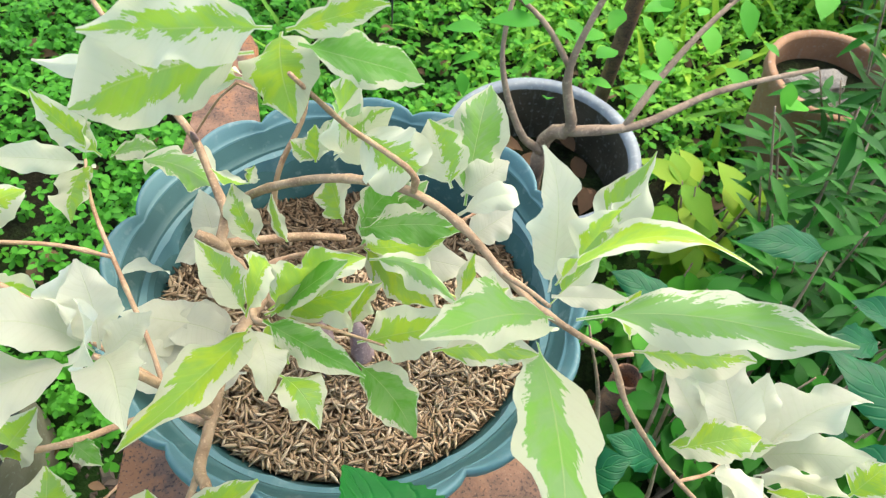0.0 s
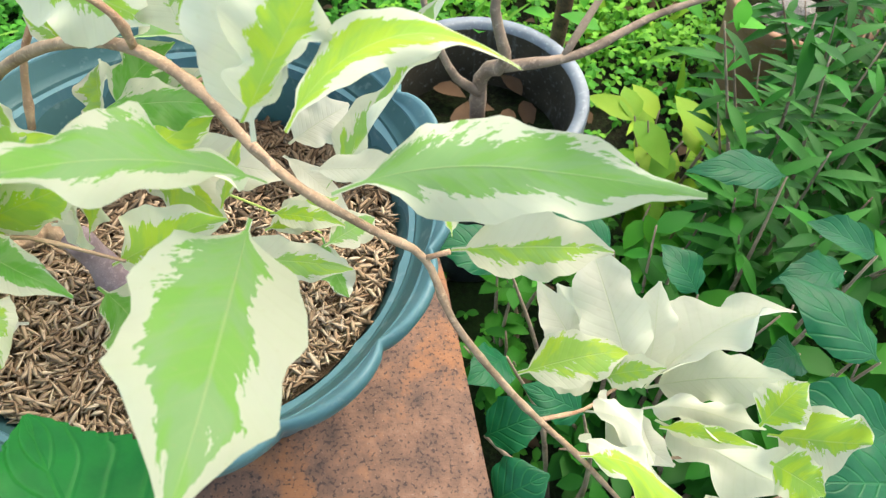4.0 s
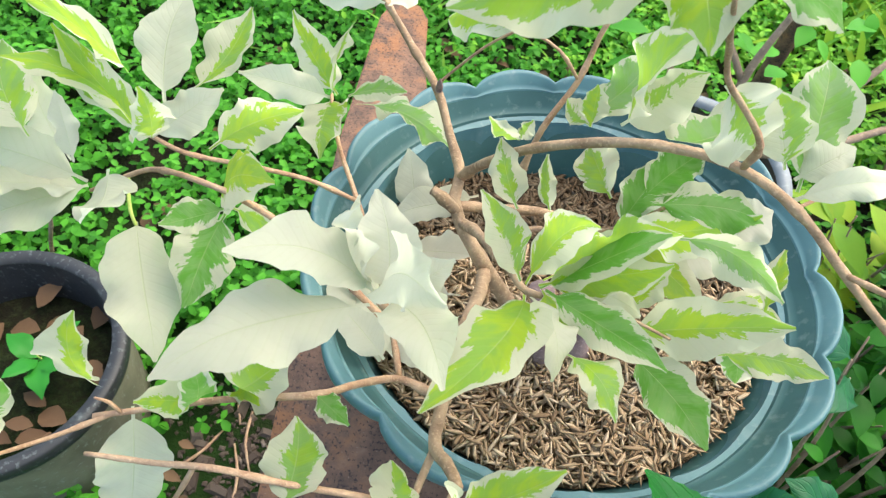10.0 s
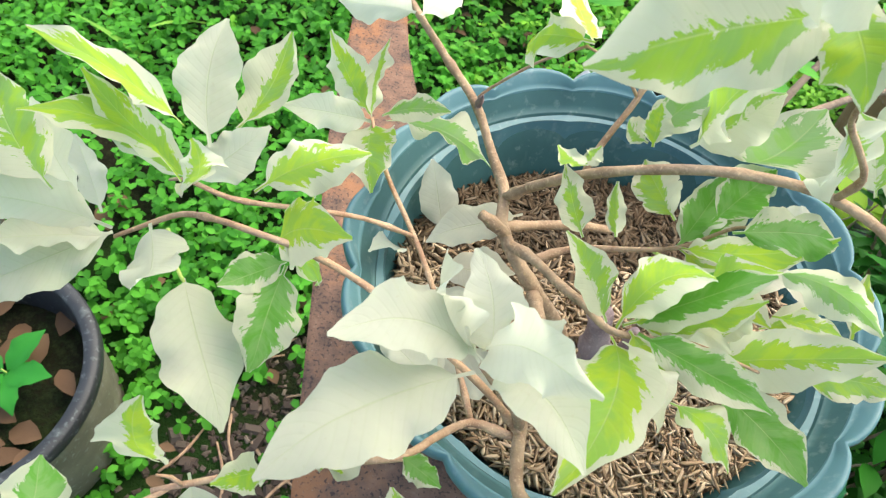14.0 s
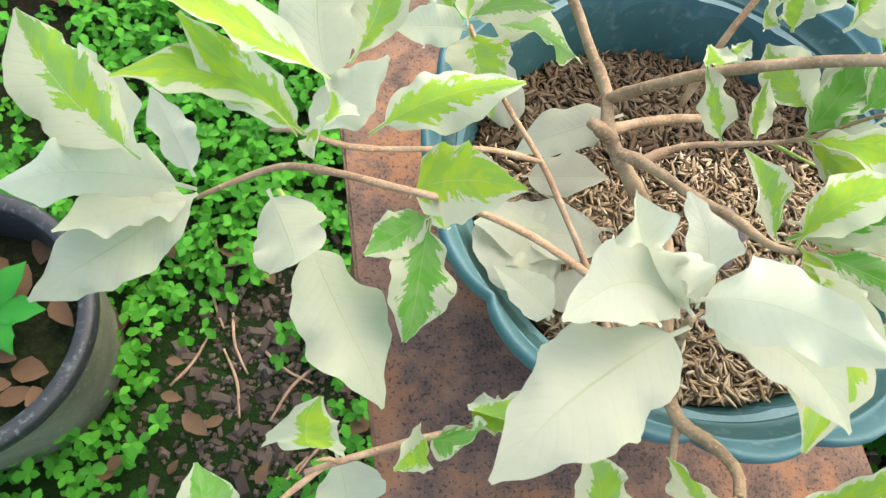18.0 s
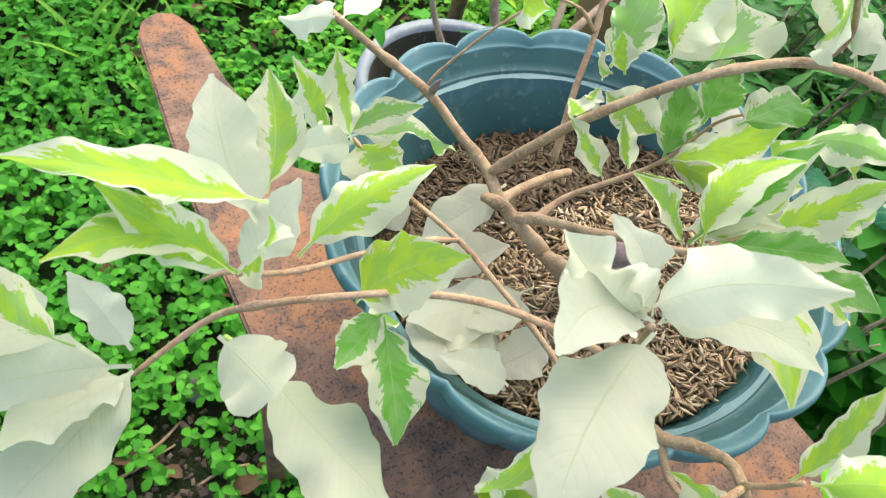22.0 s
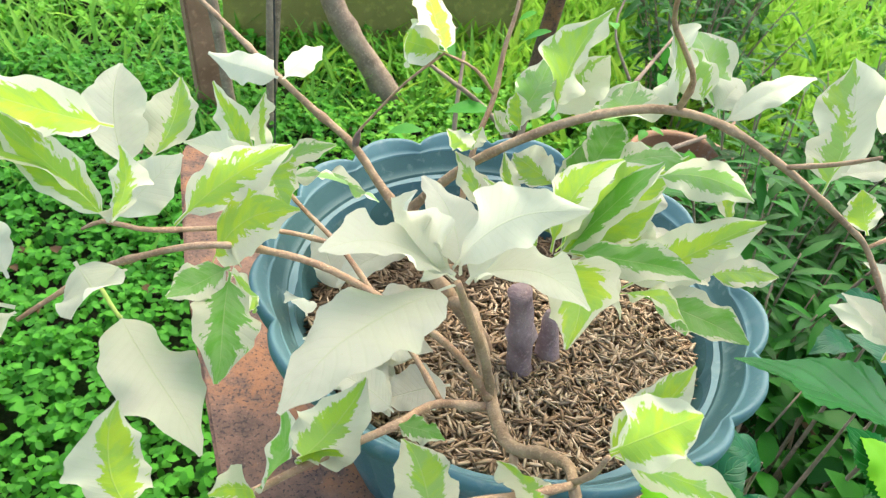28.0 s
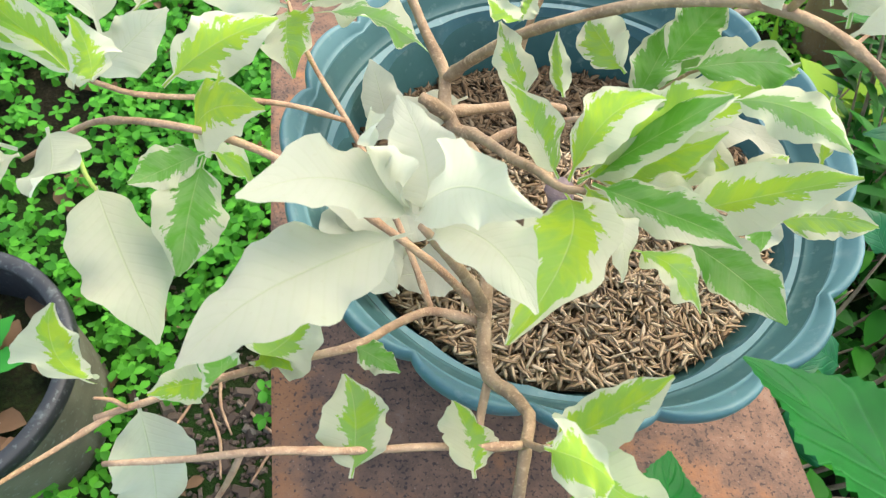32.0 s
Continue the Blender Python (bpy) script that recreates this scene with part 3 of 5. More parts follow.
def flower_pot():
    pot = thing("flower_pot", (POT_X, POT_Y, PLATE_Z), "teal-grey plastic pot with a scalloped lip, scuffed and dusty", "flower pot")
    h = 0.200
    body = [(0.0, 0.001, 0, 0), (0.092, 0.001, 0.002, 0), (0.100, 0.006, 0.003, 0), (0.118, 0.06, 0.004, 0), (0.133, 0.115, 0.004, 0), (0.1425, 0.150, 0.003, 0), (0.1460, 0.168, 0.002, 0)]
    part("body", lathe("body", body, LOBES, LOBE_TURN), MAT_POT, pot)
    lip = [(0.1460, 0.1680, 0.0020, 0.0000), (0.1560, 0.1705, 0.0050, 0.0010), (0.1660, 0.1755, 0.0085, 0.0030), (0.1712, 0.1820, 0.0092, 0.0048), (0.1734, 0.1890, 0.0092, 0.0050), (0.1736, 0.1940, 0.0092, 0.0050),
           (0.1722, 0.1972, 0.0092, 0.0050), (0.1704, 0.1976, 0.0088, 0.0048), (0.1684, 0.1960, 0.0078, 0.0042), (0.1640, 0.1900, 0.0044, 0.0024), (0.1621, 0.1872, 0.0030, 0.0016), (0.1616, 0.1872, 0.0026, 0.0015), (0.1611, 0.1867, 0.0023, 0.0013), (0.1607, 0.1855, 0.0018, 0.0009)]
    # all of the wall below the first ridge takes the shade-darkened colour
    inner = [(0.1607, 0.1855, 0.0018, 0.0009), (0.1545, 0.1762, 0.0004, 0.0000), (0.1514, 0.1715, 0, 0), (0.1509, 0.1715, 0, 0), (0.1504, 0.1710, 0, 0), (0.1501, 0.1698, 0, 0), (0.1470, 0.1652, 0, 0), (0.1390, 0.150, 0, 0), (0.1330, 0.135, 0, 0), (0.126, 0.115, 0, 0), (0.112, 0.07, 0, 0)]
    part("inner_wall", lathe("inner_wall", inner, LOBES, LOBE_TURN), MAT_POT_INNER, pot, "inner wall of the pot, colour darkened for shade and algae")
    part("lip", lathe("lip", lip, LOBES, LOBE_TURN), MAT_POT, pot, "flared scalloped lip with a fine ridge")


flower_pot()
SOIL_Z = 0.779


def slope(y):
    """The mulch lies lower towards the back of the pot."""
    return 0.003 - 0.26 * max(0.0, y)


def mulch():
    rng = np.random.default_rng(21)
    bed = thing("mulch_bed", (POT_X, POT_Y, SOIL_Z), "brown rice-husk mulch filling the pot", "mulch")
    v, f2 = [(0, 0, 0.004)], []
    for i in range(1, 13):
        for k in range(48):
            a = 2 * math.pi * k / 48
            r = (0.1378 - 0.0105 * max(0.0, math.sin(a))) * i / 12
            v.append((r * math.cos(a), r * math.sin(a), 0.003 * noise.noise((r * 40 * math.cos(a), r * 40 * math.sin(a), 2.0)) + 0.004 * (1 - i / 12) + slope(r * math.sin(a))))
    f2 += [(0, 1 + k, 1 + (k + 1) % 48) for k in range(48)]
    for i in range(11):
        o = 1 + 48 * i
        f2 += [(o + k, o + 48 + k, o + 48 + (k + 1) % 48, o + (k + 1) % 48) for k in range(48)]
    part("soil", mesh_of("soil", v, f2), MAT_BED, bed)
    L = 0.0046
    husk_v = np.array([(-L, 0, 0.0004), (-L * 0.5, 0.0012, 0.0003), (-L * 0.5, 0, 0.0007), (-L * 0.5, -0.0012, 0.0003), (L * 0.35, 0.0015, 0.0003), (L * 0.35, 0, 0.0009), (L * 0.35, -0.0015, 0.0003), (L, 0.0002, 0.0006), (0, 0, -0.0003)])
    husk_f = [(0, 1, 2), (0, 2, 3), (1, 4, 5, 2), (2, 5, 6, 3), (4, 7, 5), (5, 7, 6), (0, 8, 1), (0, 3, 8), (1, 8, 4), (3, 6, 8), (4, 8, 7), (6, 7, 8)]
    shapes = []
    for s in range(4):
        w = husk_v * np.array([rng.uniform(0.8, 1.15), rng.uniform(0.8, 1.2), 1])
        w[:, 1] += 30.0 * (s - 1.5) * w[:, 0] ** 2
        me = mesh_of("husk", w, husk_f)
        me.materials.append(MAT_HUSK)
        shapes.append(me)
    allv, allf, bark_v, bark_f = [], [], [], []
    n, made = 9500, 0
    for i in range(n):
        r, a = math.sqrt(rng.random()), rng.uniform(0, 6.283)
        r *= 0.1365 - 0.0110 * max(0.0, math.sin(a))
        m = Matrix.Translation((r * math.cos(a), r * math.sin(a), rng.uniform(0.002, 0.009) + 0.003 * (1 - r / 0.1285) + slope(r * math.sin(a)))) @ Euler((rng.normal(0, 0.45), rng.normal(0, 0.2), rng.uniform(0, 6.283))).to_matrix().to_4x4() @ Matrix.Diagonal((rng.uniform(0.7, 1.75), rng.uniform(0.5, 1.1), 1.1, 1.0))
        front = -0.126 < r * math.sin(a) < -0.055
        if front and made < 290 and i % 3 == 0:
            ob = new("husk", shapes[i % 4])
            ob.parent, ob.matrix_local = bed, m
            made += 1
        else:
            bark = rng.random() < (r * math.sin(a) + 0.005) / 0.045
            vs, fs = (bark_v, bark_f) if bark else (allv, allf)
            M3, o = np.array(m), len(vs)
            vs += list((husk_v * ((1.3, 1.5, 0.7) if bark else (1, 1, 1))) @ M3[:3, :3].T + M3[:3, 3])
            fs += [tuple(o + k for k in q) for q in husk_f]
    tagged(part("husk_layer", mesh_of("husk_layer", allv, allf), MAT_HUSK_FILL, bed), "layer of loose rice husks", kind="stuff")
    tagged(part("bark_layer", mesh_of("bark_layer", bark_v, bark_f), MAT_BARKCHIP, bed), "dark reddish brown bark flakes at the low side", kind="stuff")


mulch()


# ---- the bougainvillea ----
plant = thing("bougainvillea", (0, 0, 0), "variegated bougainvillea with green, lime and cream leaves in the pot", "potted plant")


def branch(name, pts, material=None, knots=0.25, sides=9):
    thin = 0.62 if material is None else 0.56
    pts = [(x, y, z, r * thin) for x, y, z, r in pts]
    return part(name, tube_mesh(name, pts, 0.006, sides, 0.14, knots), material or MAT_BARK, plant)


leaf_rng = np.random.default_rng(77)


def leaf_outline(q):
    """Half width of an ovate leaf with a drawn-out tip, 1 at its widest; q runs from the base of the blade to its tip."""
    if q <= 0 or q >= 1:
        return 0.0
    w = 2.66 * q ** 0.62 * (1 - q) ** 0.86
    return min(1.0, w) * (1 - 0.42 * max(0.0, (q - 0.72) / 0.28) * (1 - 0.35 * q))


def leaf_mesh(length_axis, side, width, bow, n=32, m=6, fold=None, teeth=0.0, shape=1.0, stalk=0.10, tail=0.0, ruffle=1.0, sway=0.0):
    a = np.array(length_axis, float)
    L = np.linalg.norm(a)
    ah = a / L
    s = np.array(side, float)
    s -= (s @ ah) * ah
    s /= np.linalg.norm(s)
    N = np.cross(s, ah)
    fold = leaf_rng.uniform(0.04, 0.22) if fold is None else fold
    ph, kf, amp = leaf_rng.uniform(0, 6.28), leaf_rng.uniform(9, 14), ruffle * leaf_rng.uniform(0.09, 0.19)
    ph2, kf2 = leaf_rng.uniform(0, 6.28), leaf_rng.uniform(9, 14)
    roll, hook = leaf_rng.uniform(-0.04, 0.16), leaf_rng.uniform(-0.5, 0.5)
    curl, twist = leaf_rng.uniform(-0.35, 0.10), leaf_rng.uniform(-0.22, 0.22)
    cup = leaf_rng.uniform(-0.10, 0.16)
    lop = leaf_rng.uniform(-0.08, 0.08)
    verts, faces, uvs = [], [], []
    for i in range(n + 1):
        u = i / n
        c = ah * (L * u) + N * (bow * 4 * u * (1 - u) + curl * L * max(0, u - 0.6) ** 2 * 2.2) + s * (hook * L * max(0, u - 0.78) ** 2 + sway * 4 * u * (1 - u))
        q = min(1.0, max(0.0, (u - stalk) / (1 - stalk)) / (1 - tail))
        w = 0.5 * width * leaf_outline(q ** shape)
        w = max(w, 0.0009 + (0.0022 * (1 - u) / tail if tail and u > 1 - 1.3 * tail else 0))
        tw = twist * (u - 0.3)
        S, M = s * math.cos(tw) + N * math.sin(tw), N * math.cos(tw) - s * math.sin(tw)
        for j in range(-m, m + 1):
            v = j / m
            av = abs(v)
            k1, p1 = (kf, ph) if j > 0 else (kf2, ph2)
            edge = 1 + (lop if j > 0 else -lop) + (teeth * (1 if i % 2 else -1) if abs(j) == m else 0)
            edge += ruffle * av * (0.045 * math.sin(k1 * 1.1 * u + p1) + 0.036 * math.sin(k1 * 2.3 * u + 2.1 * p1) + 0.016 * math.sin(k1 * 4.7 * u + 3.3 * p1))
            wave = amp * w * (math.sin(k1 * u + p1) + 0.45 * math.sin(2.1 * k1 * u + 2 * p1)) * av ** 2.4
            lift = av * w * math.sin(fold) + cup * w * v * v - roll * w * v ** 4 + wave
            verts.append(c + S * (v * w * edge * math.cos(fold * av)) + M * lift)
            uvs.append((u, 0.5 + 0.5 * v))
    k = 2 * m + 1
    for i in range(n):
        faces += [(i * k + j, i * k + j + 1, (i + 1) * k + j + 1, (i + 1) * k + j) for j in range(2 * m)]
    return mesh_of("leaf", verts, faces, uvs)


def leaf(stem, kind, base, tip, side, width, bow, stalk=0.10, tail=0.0, sway=0.0):
    me = leaf_mesh(np.subtract(tip, base), side, width, bow, shape=1.0 + 1.8 * tail, stalk=stalk, tail=tail, ruffle=1.7, sway=sway)
    return part("leaf", me, MAT[kind], stem, {"w": "creamy white leaf", "m": "cream leaf with a green heart", "y": "lime leaf edged with cream", "g": "green leaf edged with cream", "v": "green leaf with a wide cream edge"}[kind], base)


trunk = branch("trunk", [(-0.062, 0.236, 0.770, 0.0085), (-0.072, 0.240, 0.800, 0.0080), (-0.092, 0.247, 0.828, 0.0075), (-0.112, 0.258, 0.852, 0.0068), (-0.122, 0.272, 0.864, 0.0062), (-0.121, 0.289, 0.868, 0.0056),
                         (-0.132, 0.310, 0.880, 0.0046), (-0.144, 0.331, 0.894, 0.0044), (-0.165, 0.353, 0.907, 0.0038), (-0.183, 0.371, 0.919, 0.0034), (-0.205, 0.395, 0.935, 0.0030), (-0.235, 0.430, 0.955, 0.0024)], knots=0.4)
branch("cut_stub", [(-0.118, 0.266, 0.860, 0.0062), (-0.128, 0.267, 0.869, 0.0058), (-0.135, 0.268, 0.874, 0.0048)])
part("bud", tube_mesh("bud", [(-0.143, 0.330, 0.894, 0.0024), (-0.1425, 0.327, 0.902, 0.0020), (-0.142, 0.324, 0.909, 0.0003)], 0.002, 7, 0.2), MAT_ROOT, trunk)
stem = branch("front_stem", [(-0.096, 0.245, 0.832, 0.0066), (-0.098, 0.215, 0.855, 0.0062), (-0.104, 0.185, 0.863, 0.0058), (-0.107, 0.160, 0.856, 0.0056), (-0.109, 0.138, 0.853, 0.0056), (-0.1085, 0.122, 0.857, 0.0056),
                            (-0.102, 0.112, 0.866, 0.0048), (-0.096, 0.100, 0.874, 0.0044), (-0.099, 0.088, 0.879, 0.0042), (-0.102, 0.070, 0.868, 0.0040), (-0.105, 0.045, 0.845, 0.0038)], knots=0.3)
front = branch("front_branch", [(-0.100, 0.086, 0.880, 0.0034), (-0.118, 0.085, 0.882, 0.0028), (-0.138, 0.085, 0.885, 0.0027), (-0.166, 0.082, 0.894, 0.0026), (-0.196, 0.0805, 0.903, 0.0026), (-0.222, 0.081, 0.893, 0.0024), (-0.258, 0.083, 0.880, 0.0020)], MAT_TWIG, 0.5)
branch("side_shoot", [(-0.1085, 0.121, 0.857, 0.0035), (-0.113, 0.105, 0.852, 0.0028), (-0.1155, 0.085, 0.862, 0.0024)])
branch("side_shoot", [(-0.100, 0.087, 0.880, 0.0028), (-0.098, 0.081, 0.895, 0.0024), (-0.099, 0.077, 0.913, 0.0018)], MAT_TWIG)
branch("side_shoot", [(-0.205, 0.0805, 0.899, 0.0022), (-0.213, 0.074, 0.880, 0.0020), (-0.226, 0.066, 0.855, 0.0014)], MAT_TWIG)
flower = branch("flower_stem", [(-0.108, 0.155, 0.853, 0.0048), (-0.115, 0.153, 0.880, 0.0042), (-0.128, 0.150, 0.912, 0.0036), (-0.142, 0.146, 0.945, 0.0026)], knots=0.4)
west = branch("west_branch", [(-0.109, 0.152, 0.856, 0.0040), (-0.128, 0.158, 0.885, 0.0034), (-0.150, 0.166, 0.905, 0.0031), (-0.185, 0.182, 0.925, 0.0030), (-0.215, 0.195, 0.930, 0.0029), (-0.240, 0.204, 0.927, 0.0028),
                              (-0.265, 0.219, 0.911, 0.0028), (-0.285, 0.2285, 0.897, 0.0027), (-0.305, 0.228, 0.884, 0.0023), (-0.322, 0.225, 0.874, 0.0020)], MAT_TWIG, 0.5)
back = branch("back_branch", [(-0.132, 0.156, 0.852, 0.0030), (-0.146, 0.188, 0.870, 0.0027), (-0.160, 0.213, 0.885, 0.0026), (-0.1715, 0.233, 0.896, 0.0025), (-0.186, 0.258, 0.902, 0.0023), (-0.196, 0.280, 0.906, 0.0021), (-0.201, 0.297, 0.908, 0.0017)], MAT_TWIG, 0.4)
left = branch("left_branch", [(-0.1715, 0.233, 0.896, 0.0022), (-0.198, 0.232, 0.908, 0.0022), (-0.225, 0.226, 0.918, 0.0022), (-0.250, 0.224, 0.921, 0.0022), (-0.264, 0.2265, 0.921, 0.0022), (-0.278, 0.230, 0.924, 0.0020), (-0.288, 0.233, 0.918, 0.0012)], MAT_TWIG, 0.5)
low = branch("low_branch", [(-0.108, 0.150, 0.852, 0.0045), (-0.120, 0.153, 0.852, 0.0040), (-0.133, 0.155, 0.855, 0.0038), (-0.150, 0.141, 0.872, 0.0034), (-0.167, 0.126, 0.885, 0.0033), (-0.200, 0.122, 0.876, 0.0031),
                            (-0.226, 0.119, 0.866, 0.0031), (-0.255, 0.114, 0.855, 0.0029), (-0.276, 0.109, 0.850, 0.0026)], MAT_TWIG, 0.5)
branch("side_shoot", [(-0.262, 0.112, 0.853, 0.0020), (-0.266, 0.113, 0.862, 0.0016), (-0.271, 0.112, 0.868, 0.0010)], MAT_TWIG)
low2 = branch("drooping_branch", [(-0.268, 0.111, 0.851, 0.0024), (-0.284, 0.100, 0.850, 0.0021), (-0.295, 0.088, 0.858, 0.0019), (-0.300, 0.070, 0.884, 0.0014)], MAT_TWIG, 0.5)
arch = branch("arching_branch", [(-0.121, 0.287, 0.867, 0.0052), (-0.108, 0.278, 0.893, 0.0048), (-0.086, 0.268, 0.921, 0.0044), (-0.052, 0.254, 0.949, 0.0042), (-0.022, 0.241, 0.965, 0.0041), (0.0025, 0.229, 0.971, 0.0040),
                                (0.026, 0.212, 0.969, 0.0036), (0.048, 0.190, 0.959, 0.0034), (0.066, 0.178, 0.948, 0.0031), (0.090, 0.171, 0.932, 0.0028), (0.110, 0.167, 0.917, 0.0027), (0.122, 0.150, 0.894, 0.0026), (0.145, 0.134, 0.863, 0.0026),
                                (0.162, 0.122, 0.848, 0.0024), (0.178, 0.112, 0.8345, 0.0023), (0.205, 0.104, 0.790, 0.0020), (0.231, 0.097, 0.743, 0.0016)], knots=0.35)
branch("side_shoot", [(0.048, 0.190, 0.959, 0.0026), (0.058, 0.172, 0.972, 0.0022), (0.063, 0.156, 0.986, 0.0016)], MAT_TWIG)
branch("side_shoot", [(0.110, 0.167, 0.917, 0.0022), (0.120, 0.166, 0.923, 0.0018)], MAT_TWIG)
right = branch("right_shoot", [(0.160, 0.123, 0.849, 0.0020), (0.185, 0.132, 0.836, 0.0017), (0.200, 0.142, 0.832, 0.0015), (0.216, 0.150, 0.832, 0.0012)], MAT_TWIG)
branch("side_shoot", [(0.178, 0.112, 0.8345, 0.0018), (0.205, 0.112, 0.822, 0.0015), (0.240, 0.115, 0.812, 0.0013), (0.264, 0.118, 0.810, 0.0010)], MAT_TWIG)
top = branch("top_shoot", [(0.0025, 0.229, 0.971, 0.0032), (0.002, 0.225, 0.990, 0.0028), (-0.012, 0.223, 1.008, 0.0025), (-0.026, 0.220, 1.024, 0.0022), (-0.036, 0.210, 1.048, 0.0020), (-0.045, 0.200, 1.072, 0.0016)], MAT_TWIG, 0.5)
up = branch("upright_shoot", [(-0.088, 0.276, 0.880, 0.0036), (-0.080, 0.290, 0.915, 0.0032), (-0.066, 0.306, 0.940, 0.0029), (-0.060, 0.318, 0.962, 0.0026), (-0.052, 0.328, 0.985, 0.0022), (-0.046, 0.340, 1.010, 0.0016)], MAT_TWIG, 0.5)
branch("side_shoot", [(-0.066, 0.306, 0.940, 0.0018), (-0.080, 0.308, 0.956, 0.0016), (-0.101, 0.309, 0.966, 0.0012)], MAT_TWIG, 0.6)
branch("side_shoot", [(-0.100, 0.309, 0.966, 0.0013), (-0.118, 0.322, 0.940, 0.0014), (-0.138, 0.334, 0.905, 0.0015), (-0.143, 0.334, 0.897, 0.0016)], MAT_TWIG)
up2 = branch("side_shoot", [(0.026, 0.214, 0.968, 0.0018), (0.036, 0.222, 0.967, 0.0012)], MAT_TWIG)
lime = branch("lime_branch", [(-0.116, 0.262, 0.856, 0.0056), (-0.104, 0.248, 0.866, 0.0046), (-0.094, 0.226, 0.880, 0.0042), (-0.086, 0.205, 0.898, 0.0038), (-0.079, 0.185, 0.912, 0.0030), (-0.062, 0.180, 0.918, 0.0022), (-0.045, 0.178, 0.922, 0.0016), (-0.010, 0.173, 0.911, 0.0012)], knots=0.4)
mid = branch("mid_branch", [(-0.100, 0.262, 0.842, 0.0050), (-0.075, 0.268, 0.852, 0.0036), (-0.050, 0.262, 0.866, 0.0028), (-0.028, 0.255, 0.884, 0.0022), (-0.010, 0.250, 0.915, 0.0016), (0.000, 0.240, 0.930, 0.0012)], MAT_TWIG, 0.4)
branch("side_shoot", [(-0.040, 0.259, 0.874, 0.0018), (0.010, 0.250, 0.855, 0.0014), (0.058, 0.233, 0.842, 0.0010)], MAT_GREENTWIG)
branch("crossing_branch", [(-0.122, 0.272, 0.858, 0.0052), (-0.098, 0.285, 0.846, 0.0050), (-0.068, 0.292, 0.842, 0.0048), (-0.045, 0.300, 0.830, 0.0040)])
part("stump", tube_mesh("stump", [(-0.049, 0.220, 0.772, 0.0085), (-0.053, 0.221, 0.800, 0.0085), (-0.057, 0.222, 0.828, 0.0080), (-0.063, 0.224, 0.856, 0.0065)], 0.006, 10, 0.2, 0.3), MAT_ROOT, plant, "purplish brown old stump")
part("stump", tube_mesh("stump", [(-0.026, 0.226, 0.772, 0.0090), (-0.029, 0.228, 0.798, 0.0080), (-0.032, 0.232, 0.826, 0.0030)], 0.006, 10, 0.2, 0.3), MAT_ROOT, plant, "purplish brown old stump")

# its leaves
leaf(low, "y", (-0.226, 0.119, 0.866), (-0.241, 0.106, 0.893), (-0.321, 0.909, 0.267), 0.018, 0.002)
leaf(low, "g", (-0.226, 0.119, 0.866), (-0.212, 0.115, 0.923), (0.682, 0.722, -0.122), 0.018, 0.004)
leaf(low, "m", (-0.207, 0.130, 0.867), (-0.178, 0.135, 0.907), (0.757, -0.420, -0.501), 0.031, 0.008)
leaf(low, "y", (-0.207, 0.130, 0.867), (-0.192, 0.118, 0.885), (-0.654, -0.755, 0.049), 0.016, 0.002)
leaf(low, "g", (-0.167, 0.126, 0.886), (-0.149, 0.114, 0.888), (-0.546, -0.836, -0.055), 0.013, 0.001)
leaf(low, "y", (-0.2696, 0.1169, 0.8715), (-0.2698, 0.1293, 0.9236), (0.9947, -0.0994, 0.0257), 0.0293, 0.0058, 0.16, sway=-0.0043)
leaf(low, "w", (-0.264, 0.121, 0.840), (-0.262, 0.081, 0.793), (-0.838, -0.427, 0.339), 0.038, 0.009)
leaf(west, "m", (-0.228, 0.203, 0.912), (-0.215, 0.220, 0.870), (0.337, -0.905, -0.260), 0.020, 0.003)
leaf(west, "g", (-0.2270, 0.1950, 0.9180), (-0.2350, 0.1510, 0.8980), (-0.9173, -0.0141, 0.3980), 0.0289, 0.0020, sway=0.0018)
leaf(west, "y", (-0.2340, 0.2070, 0.9140), (-0.2030, 0.1900, 0.9560), (0.0316, -0.9182, -0.3950), 0.0315, 0.0041, sway=-0.0040)
leaf(west, "g", (-0.227, 0.196, 0.920), (-0.253, 0.179, 0.921), (-0.461, 0.765, 0.449), 0.018, 0.000)
leaf(west, "m", (-0.3340, 0.2170, 0.9220), (-0.3910, 0.2890, 0.9160), (0.7672, 0.6208, 0.1614), 0.0334, 0.0014, sway=-0.0046)
leaf(west, "w", (-0.347, 0.249, 0.867), (-0.356, 0.263, 0.927), (0.109, 0.973, -0.205), 0.026, -0.005)
leaf(west, "w", (-0.3210, 0.2250, 0.8820), (-0.3780, 0.2010, 0.9290), (0.2947, 0.6577, 0.6933), 0.0329, -0.0136, sway=0.0009)
leaf(west, "w", (-0.3210, 0.2240, 0.8800), (-0.3890, 0.1810, 0.8690), (-0.5465, 0.8163, 0.1871), 0.0328, 0.0084, 0.05, sway=-0.0034)
leaf(west, "w", (-0.3180, 0.2190, 0.9050), (-0.3310, 0.2430, 0.9300), (0.8955, 0.0221, 0.4445), 0.0189, -0.0002, sway=0.0006)
leaf(west, "w", (-0.2880, 0.2050, 0.9230), (-0.2760, 0.1672, 0.9375), (0.8000, 0.5000, 0.2500), 0.0300, 0.0040)
leaf(west, "w", (-0.2730, 0.1900, 0.9040), (-0.2420, 0.1290, 0.8880), (-0.8470, -0.4866, 0.2142), 0.0373, -0.0014, 0.03, sway=0.0011)
leaf(west, "w", (-0.322, 0.225, 0.877), (-0.370, 0.200, 0.900), (-0.558, 0.776, -0.295), 0.030, 0.000)
